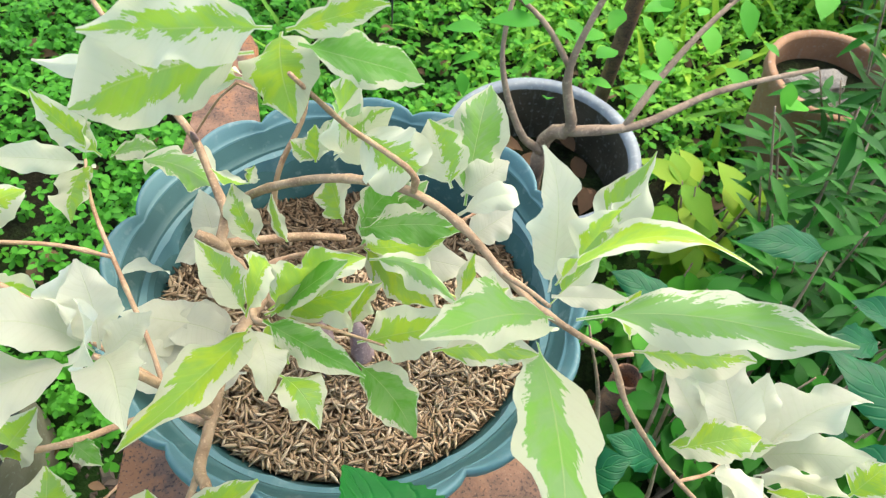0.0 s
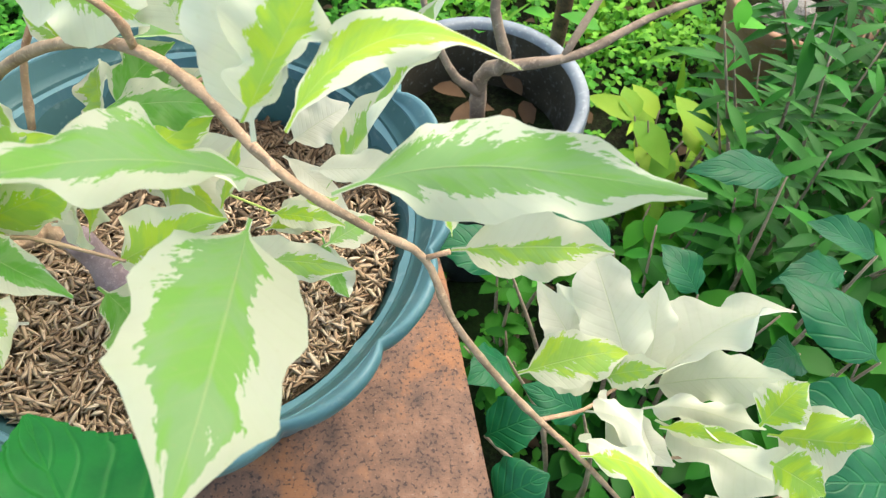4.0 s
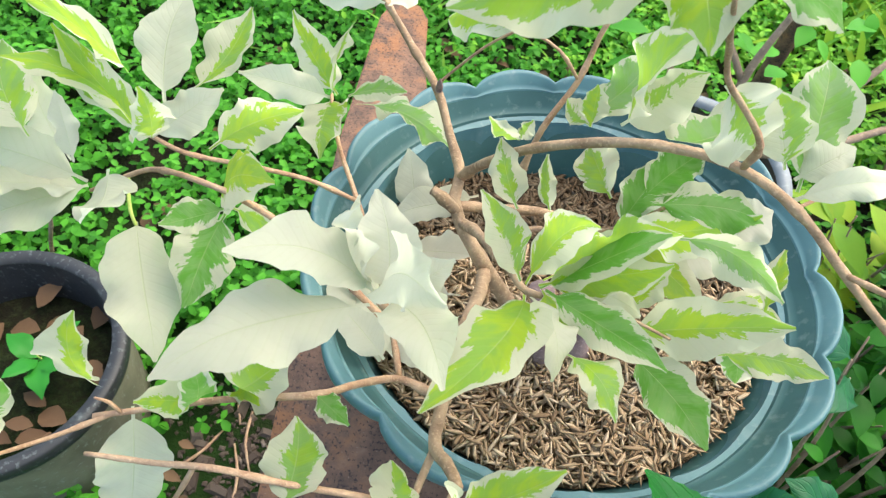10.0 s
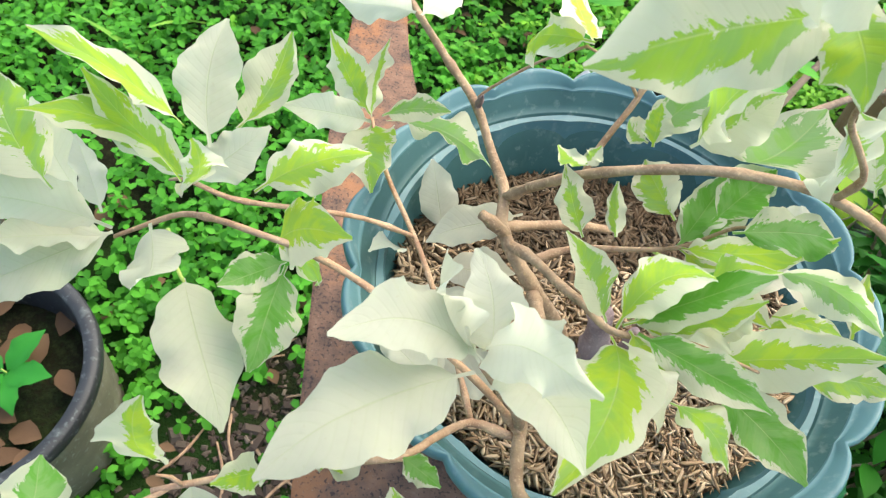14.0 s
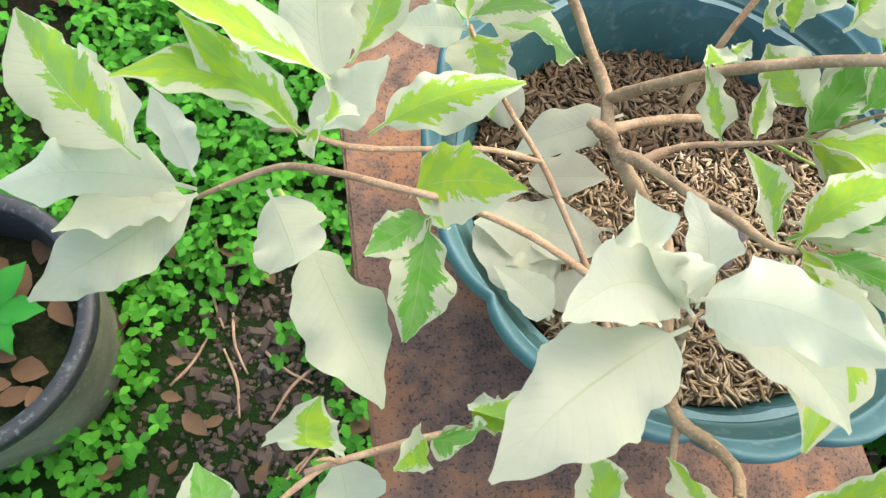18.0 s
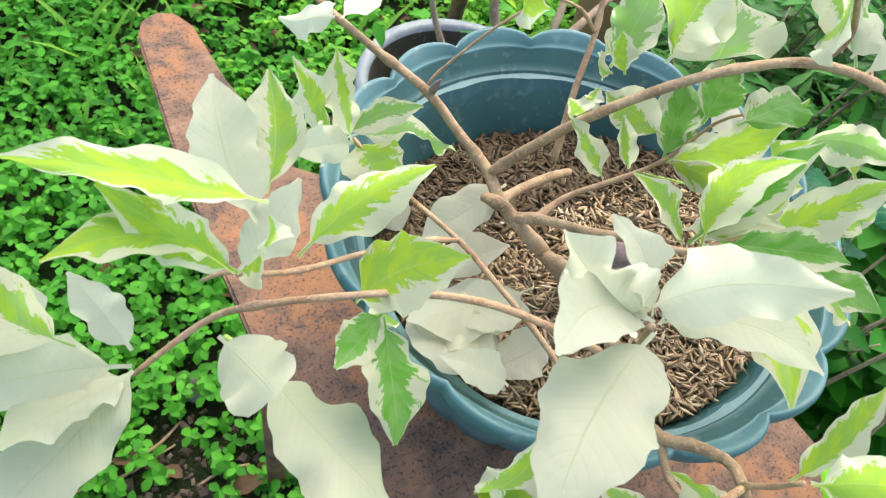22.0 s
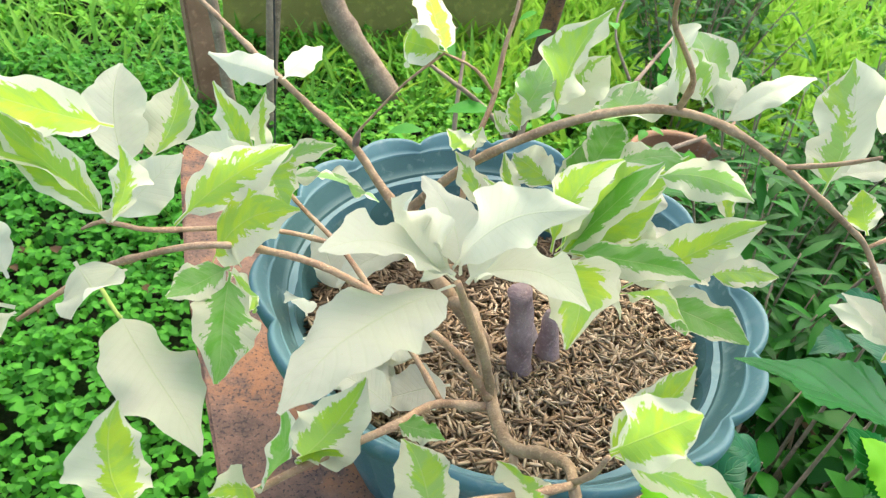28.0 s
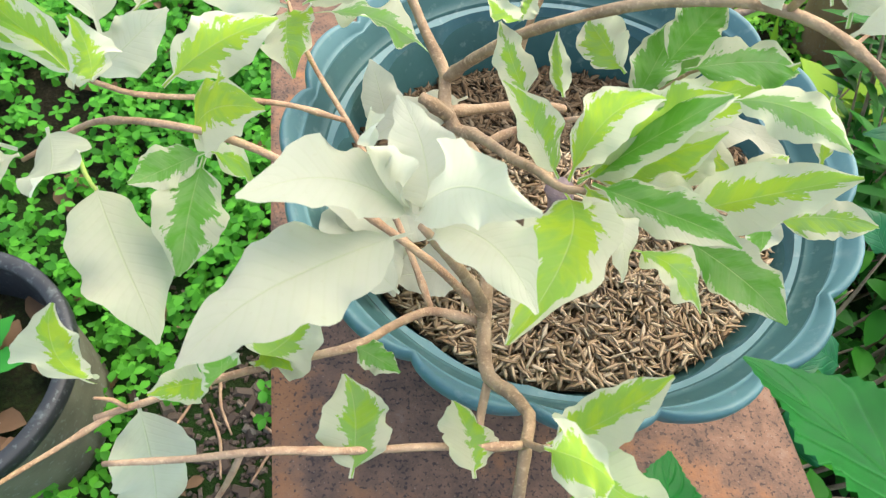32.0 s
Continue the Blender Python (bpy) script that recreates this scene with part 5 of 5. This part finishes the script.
def shrub_leaf(base, tip, side, width):
    part("leaf", leaf_mesh(np.subtract(tip, base), side, width, 0.006, 16, 4, 0.12, 0.012, 0.92, 0.06), MAT_DEEP, broad, "", base)
    b2 = np.array(base)
    foot = np.array((b2[0] * 0.6 + 0.20, b2[1] * 0.6 + 0.12, 0.0))
    mid = 0.5 * (b2 + foot) + np.array((0.0, 0.0, 0.08))
    part("stem", tube_mesh("stem", [(*foot, 0.004), (*mid, 0.003), (*b2, 0.0012)], 0.04, 7, 0.1, 0.2), MAT_TRUNK, broad)


shrub_leaf((0.518, 0.257, 0.590), (0.445, 0.336, 0.615), (0.74, 0.67, 0.06), 0.062)
shrub_leaf((0.489, 0.184, 0.610), (0.396, 0.214, 0.635), (0.34, 0.93, 0.15), 0.060)
shrub_leaf((0.576, 0.381, 0.570), (0.498, 0.405, 0.595), (0.33, 0.93, 0.15), 0.042)
shrub_leaf((0.199, 0.368, 0.590), (0.123, 0.393, 0.615), (0.35, 0.92, 0.15), 0.050)
shrub_leaf((0.316, 0.407, 0.550), (0.241, 0.451, 0.575), (0.53, 0.84, 0.11), 0.050)
shrub_leaf((0.420, 0.387, 0.490), (0.385, 0.438, 0.515), (0.83, 0.56, 0.03), 0.050)
shrub_leaf((0.163, 0.204, 0.590), (0.213, 0.214, 0.615), (0.29, -0.93, -0.22), 0.045)
shrub_leaf((0.163, 0.148, 0.610), (0.203, 0.159, 0.635), (0.38, -0.90, -0.22), 0.050)
shrub_leaf((0.573, 0.550, 0.490), (0.446, 0.547, 0.515), (0.02, 0.98, 0.19), 0.054)
shrub_leaf((0.456, 0.137, 0.650), (0.375, 0.135, 0.675), (0.04, 0.98, 0.19), 0.070)
shrub_leaf((0.247, 0.219, 0.590), (0.196, 0.236, 0.615), (0.38, 0.92, 0.15), 0.040)
shrub_leaf((0.350, 0.420, 0.490), (0.278, 0.354, 0.515), (-0.62, 0.76, 0.21), 0.045)
shrub_leaf((0.195, 0.297, 0.540), (0.154, 0.261, 0.565), (-0.57, 0.80, 0.22), 0.045)
shrub_leaf((0.596, 0.412, 0.490), (0.500, 0.388, 0.515), (-0.19, 0.96, 0.21), 0.045)
shrub_leaf((0.479, 0.290, 0.540), (0.424, 0.270, 0.565), (-0.25, 0.95, 0.21), 0.040)


# ---- shrubs and weeds ----
def bush(name, at, radius, height, stems, leaves, size, outline, material, label, seed, tilt=(-0.5, 0.7), category="shrub", z0=0.0):
    rng = np.random.default_rng(seed)
    ob = thing(name, (*at, z0), label, category)
    c, s, t, a = [], [], [], []
    for i in range(stems):
        ang, r1 = rng.uniform(0, 6.28), radius * math.sqrt(rng.random())
        x1, y1, h = r1 * math.cos(ang), r1 * math.sin(ang), height * rng.uniform(0.55, 1.0)
        p = [(x1 * 0.35, y1 * 0.35, 0, 0.0045), (x1 * 0.6, y1 * 0.6, h * 0.5, 0.0035), (x1 + rng.normal(0, 0.02), y1 + rng.normal(0, 0.02), h, 0.0012)]
        part("stem", tube_mesh("stem", p, 0.05, 6, 0.1), MAT_TRUNK, ob)
        line = smooth_line(p, 0.01)
        for k in range(leaves):
            q = line[int((0.25 + 0.75 * rng.random()) * (len(line) - 1))][:3]
            c.append(q)
            s.append(rng.uniform(0.6, 1.1) * size)
            t.append(rng.uniform(*tilt))
            a.append(rng.uniform(0, 6.28))
    me = scatter_sheets("foliage", np.array(c), np.array(s), np.array(t), np.array(a), outline, 0.25)
    tagged(part("foliage", me, material, ob), kind="stuff")


bush("weed_clump", (0.44, 0.36), 0.15, 0.46, 15, 13, 0.055, OVAL_LEAF, MAT_SHRUB_SHADED, "leafy dark green weeds beside the stand", 1)
bush("weed_clump", (0.28, 0.50), 0.13, 0.34, 10, 9, 0.05, OVAL_LEAF, MAT_SHRUB, "leafy dark green weeds beside the stand", 2)
bush("weed_clump", (0.30, 0.18), 0.12, 0.42, 11, 10, 0.055, OVAL_LEAF, MAT_SHRUB_SHADED, "leafy dark green weeds beside the stand", 3)
bush("weed_clump", (0.58, 0.30), 0.16, 0.50, 16, 16, 0.07, OVAL_LEAF, MAT_SHRUB_SHADED, "leafy dark green weeds beside the stand", 14)
bush("weed_clump", (0.50, 0.60), 0.16, 0.36, 14, 16, 0.06, OVAL_LEAF, MAT_WEED, "leafy green weeds beside the stand", 15)
bush("shrub", (0.72, 0.62), 0.24, 0.62, 30, 30, 0.08, LANCE_LEAF, MAT_SHRUB_SHADED, "dark green shrub with narrow leaves", 4)
bush("shrub", (0.98, 0.92), 0.26, 0.62, 30, 30, 0.085, LANCE_LEAF, MAT_SHRUB_SHADED, "dark green shrub with narrow leaves", 5)
bush("shrub", (1.12, 0.45), 0.30, 0.72, 34, 32, 0.085, LANCE_LEAF, MAT_SHRUB_SHADED, "dark green shrub with narrow leaves", 6)
bush("shrub", (1.35, 1.75), 0.35, 0.70, 26, 26, 0.09, LANCE_LEAF, MAT_SHRUB_SHADED, "dark green shrub with narrow leaves", 7)
bush("shrub", (0.72, 0.18), 0.22, 0.62, 26, 24, 0.075, OVAL_LEAF, MAT_SHRUB, "dark green shrub beside the stand", 8)
bush("shrub", (1.45, 1.05), 0.32, 0.72, 30, 30, 0.09, LANCE_LEAF, MAT_SHRUB_SHADED, "dark green shrub with narrow leaves", 16)
bush("yellowing_shrub", (0.56, 0.80), 0.10, 0.42, 6, 8, 0.09, OVAL_LEAF, MAT_YELLOWING, "young shrub with yellowing leaves", 9)
bush("strap_leaf_plant", (0.80, 0.84), 0.16, 0.40, 12, 12, 0.13, [(0.0, 0.02), (0.3, 0.055), (0.65, 0.055), (1.0, 0.0)], MAT_STRAP, "plant with long pale green strap leaves", 17, (-0.6, 0.3))
bush("shrub", (1.95, 1.1), 0.4, 0.75, 28, 26, 0.09, LANCE_LEAF, MAT_SHRUB_SHADED, "dark green shrub with narrow leaves", 10)
bush("shrub", (1.75, 2.4), 0.5, 0.8, 30, 26, 0.10, LANCE_LEAF, MAT_SHRUB, "dark green shrub with narrow leaves", 12)


# ---- pots in the background ----
def plain_pot(name, at, r, h, mat_rim, mat_body, label, fill=0.74, foot=0.76):
    ob = thing(name, (*at, 0), label, "plant pot")
    body = [(0.0, 0.002, 0, 0), (r * foot, 0.002, 0, 0), (r * (foot + 0.02), 0.01, 0, 0), (r * 0.96, h * 0.86, 0, 0), (r * 0.97, h * 0.88, 0, 0)]
    part("body", lathe("body", body, seg=64), mat_body, ob)
    rim = [(r * 0.97, h * 0.88, 0, 0), (r, h * 0.885, 0, 0), (r * 1.01, h * 0.90, 0, 0), (r * 1.01, h * 0.985, 0, 0), (r * 0.995, h, 0, 0), (r * 0.90, h * 0.995, 0, 0), (r * 0.885, h * 0.97, 0, 0)]
    part("rim", lathe("rim", rim, seg=64), mat_rim, ob)
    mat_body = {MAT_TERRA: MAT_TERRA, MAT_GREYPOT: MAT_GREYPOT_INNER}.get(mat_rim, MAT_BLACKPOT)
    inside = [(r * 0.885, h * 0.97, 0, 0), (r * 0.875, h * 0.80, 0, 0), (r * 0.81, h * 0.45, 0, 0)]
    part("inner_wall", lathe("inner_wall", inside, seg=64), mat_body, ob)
    k = 0.84 + 0.06 * (fill - 0.5) / 0.3
    soil = [(0.0, h * fill, 0, 0), (r * 0.5, h * (fill + 0.01), 0, 0), (r * k, h * fill, 0, 0)]
    part("soil", lathe("soil", soil, seg=48), MAT_GROUND, ob)
    return ob


plain_pot("plant_pot", (-0.740, 0.360), 0.180, 0.24, MAT_BLACKPOT, MAT_BLACKPOT_BODY, "dusty black plastic pot with dry leaves inside", 0.62, 0.88)
plain_pot("plant_pot", (0.222, 0.832), 0.172, 0.375, MAT_GREYPOT, MAT_BLACKPOT, "dark plastic pot with a pale rim holding a woody shrub", 0.66)
plain_pot("plant_pot", (0.925, 1.195), 0.150, 0.26, MAT_TERRA, MAT_TERRA, "round terracotta pot with pale stones inside")


def pot_litter(name, at, z, r, n, size, material, label, category, seed):
    rng = np.random.default_rng(seed)
    rr, a = r * np.sqrt(rng.random(n)), rng.uniform(0, 6.28, n)
    c = np.c_[at[0] + rr * np.cos(a), at[1] + rr * np.sin(a), z + rng.uniform(0.004, 0.03, n)]
    me = scatter_sheets(name, c, rng.uniform(0.7, 1.2, n) * size, rng.uniform(-0.2, 0.5, n), rng.uniform(0, 6.28, n), OVAL_LEAF, 0.4)
    tagged(part(name, me, material, None), label, category, kind="stuff")


pot_litter("pot_leaf_litter", (-0.740, 0.360), 0.152, 0.13, 16, 0.055, MAT_DRY, "brown curled leaves lying in the black pot", "leaf litter", 41)
pot_litter("pot_leaf_litter", (0.222, 0.832), 0.252, 0.13, 18, 0.06, MAT_DRY, "brown dry leaves lying in the grey-rimmed pot", "leaf litter", 43)
seedling = thing("seedling", (-0.700, 0.385, 0.160), "small green seedling growing in the black pot", "seedling")
part("stem", tube_mesh("stem", [(0, 0, -0.01, 0.002), (0.002, 0.001, 0.02, 0.0016), (0.0, 0.0, 0.045, 0.001)], 0.01, 6, 0.1), MAT_GREENTWIG, seedling)
for tip, w in (((0.072, -0.006, 0.050), 0.042), ((0.040, 0.062, 0.052), 0.038), ((0.034, -0.058, 0.040), 0.036), ((-0.055, 0.02, 0.05), 0.036), ((-0.02, -0.05, 0.06), 0.03)):
    base = (0.0, 0.0, 0.03)
    part("leaf", leaf_mesh(np.subtract(tip, base), np.cross(np.subtract(tip, base), (0, 0, 1)), w, 0.006, 16, 4, 0.15), MAT_SEEDLING, seedling, "", base)


def woody_shrub(at, z):
    ob = thing("woody_shrub", (*at, z), "bare woody shrub with few green leaves in a grey pot", "shrub")
    for pts in ([(0.00, 0.00, -0.005, 0.0140), (-0.01, -0.03, 0.210, 0.0120), (0.02, -0.05, 0.260, 0.0100), (0.00, -0.03, 0.360, 0.0060), (0.05, 0.02, 0.510, 0.0040)],
                [(0.02, -0.05, 0.250, 0.0090), (0.12, -0.06, 0.280, 0.0070), (0.24, -0.02, 0.320, 0.0050), (0.40, 0.02, 0.340, 0.0035)],
                [(0.10, -0.06, 0.275, 0.0060), (0.16, 0.00, 0.350, 0.0050), (0.24, 0.06, 0.420, 0.0040), (0.36, 0.15, 0.470, 0.0025)],
                [(-0.01, -0.03, 0.180, 0.0080), (-0.06, -0.05, 0.250, 0.0060), (-0.10, -0.02, 0.370, 0.0040), (-0.08, 0.05, 0.490, 0.0025)],
                [(0.00, -0.03, 0.360, 0.0050), (-0.05, 0.00, 0.420, 0.0040), (-0.15, 0.02, 0.490, 0.0025)],
                [(0.24, 0.06, 0.420, 0.0030), (0.20, 0.10, 0.510, 0.0020), (0.26, 0.16, 0.590, 0.0015)]):
        part("branch", tube_mesh("branch", pts, 0.02, 8, 0.15, 0.3), MAT_TRUNK, ob)
    rng = np.random.default_rng(52)
    n = 44
    c = np.c_[rng.uniform(-0.16, 0.38, n), rng.uniform(-0.08, 0.16, n), rng.uniform(0.25, 0.55, n)]
    me = scatter_sheets("foliage", c, rng.uniform(0.03, 0.07, n), rng.uniform(-0.6, 0.6, n), rng.uniform(0, 6.28, n), OVAL_LEAF, 0.2)
    tagged(part("foliage", me, MAT_WEED, ob), kind="stuff")


woody_shrub((0.229, 0.84), 0.205)


# ---- trees, posts and board at the back ----
tree = thing("tree", (0.18, 2.0, 0), "slim brown tree trunk leaning over the ground cover", "tree")
part("trunk", tube_mesh("trunk", [(0.20, -0.06, 0.0, 0.045), (0.12, -0.04, 0.12, 0.038), (0.0, -0.02, 0.30, 0.034), (-0.03, 0.0, 0.42, 0.036), (-0.02, 0.02, 0.80, 0.030), (0.0, 0.05, 1.5, 0.026)], 0.04, 12, 0.15, 0.15), MAT_TRUNK, tree)
part("limb", tube_mesh("limb", [(-0.08, 0.02, 0.55, 0.02), (-0.16, 0.05, 0.75, 0.015), (-0.22, 0.08, 1.3, 0.010)], 0.04, 10, 0.15, 0.15), MAT_TRUNK, tree)
for x, y, lean, r in ((-0.05, 1.75, 0.02, 0.012), (-0.14, 1.80, -0.10, 0.016), (-0.02, 1.95, 0.06, 0.010)):
    sap = thing("sapling", (x, y, 0), "thin brown sapling stem", "sapling", "saplings")
    part("trunk", tube_mesh("trunk", [(0, 0, 0, r), (lean * 0.4, 0, 0.4, r * 0.9), (lean, 0.02, 0.9, r * 0.7), (lean * 1.5, 0.03, 1.4, r * 0.5)], 0.05, 9, 0.15, 0.2), MAT_TRUNK, sap)
post = thing("wooden_post", (-0.19, 1.95, 0), "leaning brown wooden post", "post")
bm = bmesh.new()
bmesh.ops.create_cube(bm, size=1.0, matrix=Matrix.Translation((0, 0, 0.55)) @ Matrix.Diagonal((0.085, 0.07, 1.1, 1)))
bmesh.ops.bevel(bm, geom=list(bm.edges), offset=0.006, segments=2, affect='EDGES')
part("shaft", bm, MAT_POST, post).rotation_euler = (0.0, radians(-4), 0.2)
board = thing("fence_board", (0.42, 2.40, 0), "mossy olive painted board on edge", "board")
bm = bmesh.new()
bmesh.ops.create_cube(bm, size=1.0, matrix=Matrix.Translation((0, 0, 0.22)) @ Matrix.Diagonal((1.1, 0.04, 0.44, 1)))
bmesh.ops.bevel(bm, geom=list(bm.edges), offset=0.006, segments=2, affect='EDGES')
part("plank", bm, MAT_BOARD, board)
cord = thing("hanging_cord", (-0.06, 1.55, 0), "thin black cord hanging down", "cord")
part("strand", tube_mesh("strand", [(0, 0, 0.02, 0.0024), (0.005, 0, 0.5, 0.0024), (0, 0.01, 1.2, 0.0024)], 0.05, 6), MAT_CHAIN, cord)
rod = thing("rusty_rod", (0.45, 1.27, 0), "leaning rusty steel rod stuck in the ground", "rod")
part("bar", tube_mesh("bar", [(0, 0, 0, 0.017), (-0.02, -0.08, 0.4, 0.017), (-0.045, -0.18, 0.9, 0.017)], 0.1, 12, 0.05), MAT_RUST, rod)


def stone(at, size, seed, z=0.0):
    bm = bmesh.new()
    bmesh.ops.create_icosphere(bm, subdivisions=3, radius=1.0)
    for v in bm.verts:
        k = 1 + 0.25 * noise.noise(v.co * 1.7 + Vector((seed, 0, 0))) + 0.06 * noise.noise(v.co * 6.0)
        v.co = Vector((v.co.x * size[0] * k, v.co.y * size[1] * k, v.co.z * size[2] * k))
    ob = part("stone", bm, MAT_STONE, None, "", (at[0], at[1], z + size[2] * 0.6))
    tagged(ob, "pale grey-brown stone lying in a terracotta pot" if z else "pale grey-brown stone lying in the ground cover", "stone", "stones in the garden")


stone((0.862, 0.985), (0.055, 0.09, 0.05), 1.0)
stone((-0.30, 0.62), (0.03, 0.025, 0.02), 3.0)


# stalk of the hanging cream leaf
branch("leaf_stalk", [(-0.285, 0.212, 0.908, 0.0022), (-0.281, 0.204, 0.911, 0.0018), (-0.276, 0.193, 0.908, 0.0017), (-0.2725, 0.1885, 0.9035, 0.0016)], MAT_GREENTWIG, 0.0, 6)


# bare dry twigs beside the black pot
for pts in ([(-0.86, 0.62, 0.0, 0.004), (-0.80, 0.60, 0.16, 0.0035), (-0.74, 0.58, 0.30, 0.003), (-0.72, 0.60, 0.46, 0.002)],
            [(-0.92, 0.40, 0.0, 0.005), (-0.84, 0.44, 0.18, 0.004), (-0.78, 0.50, 0.34, 0.003)]):
    twig = thing("dry_twig", (0, 0, 0), "thin bare grey twig standing beside the black pot", "twig", "dry twigs")
    part("stem", tube_mesh("stem", pts, 0.02, 7, 0.15, 0.3), MAT_TRUNK, twig)


# pale stones in the terracotta pot
for x, y, s, k in ((0.895, 1.165, 0.04, 4.0), (0.965, 1.155, 0.035, 5.0), (0.935, 1.225, 0.045, 6.0), (0.865, 1.225, 0.03, 7.0)):
    stone((x, y), (s, s * 0.8, s * 0.6), k, 0.192)
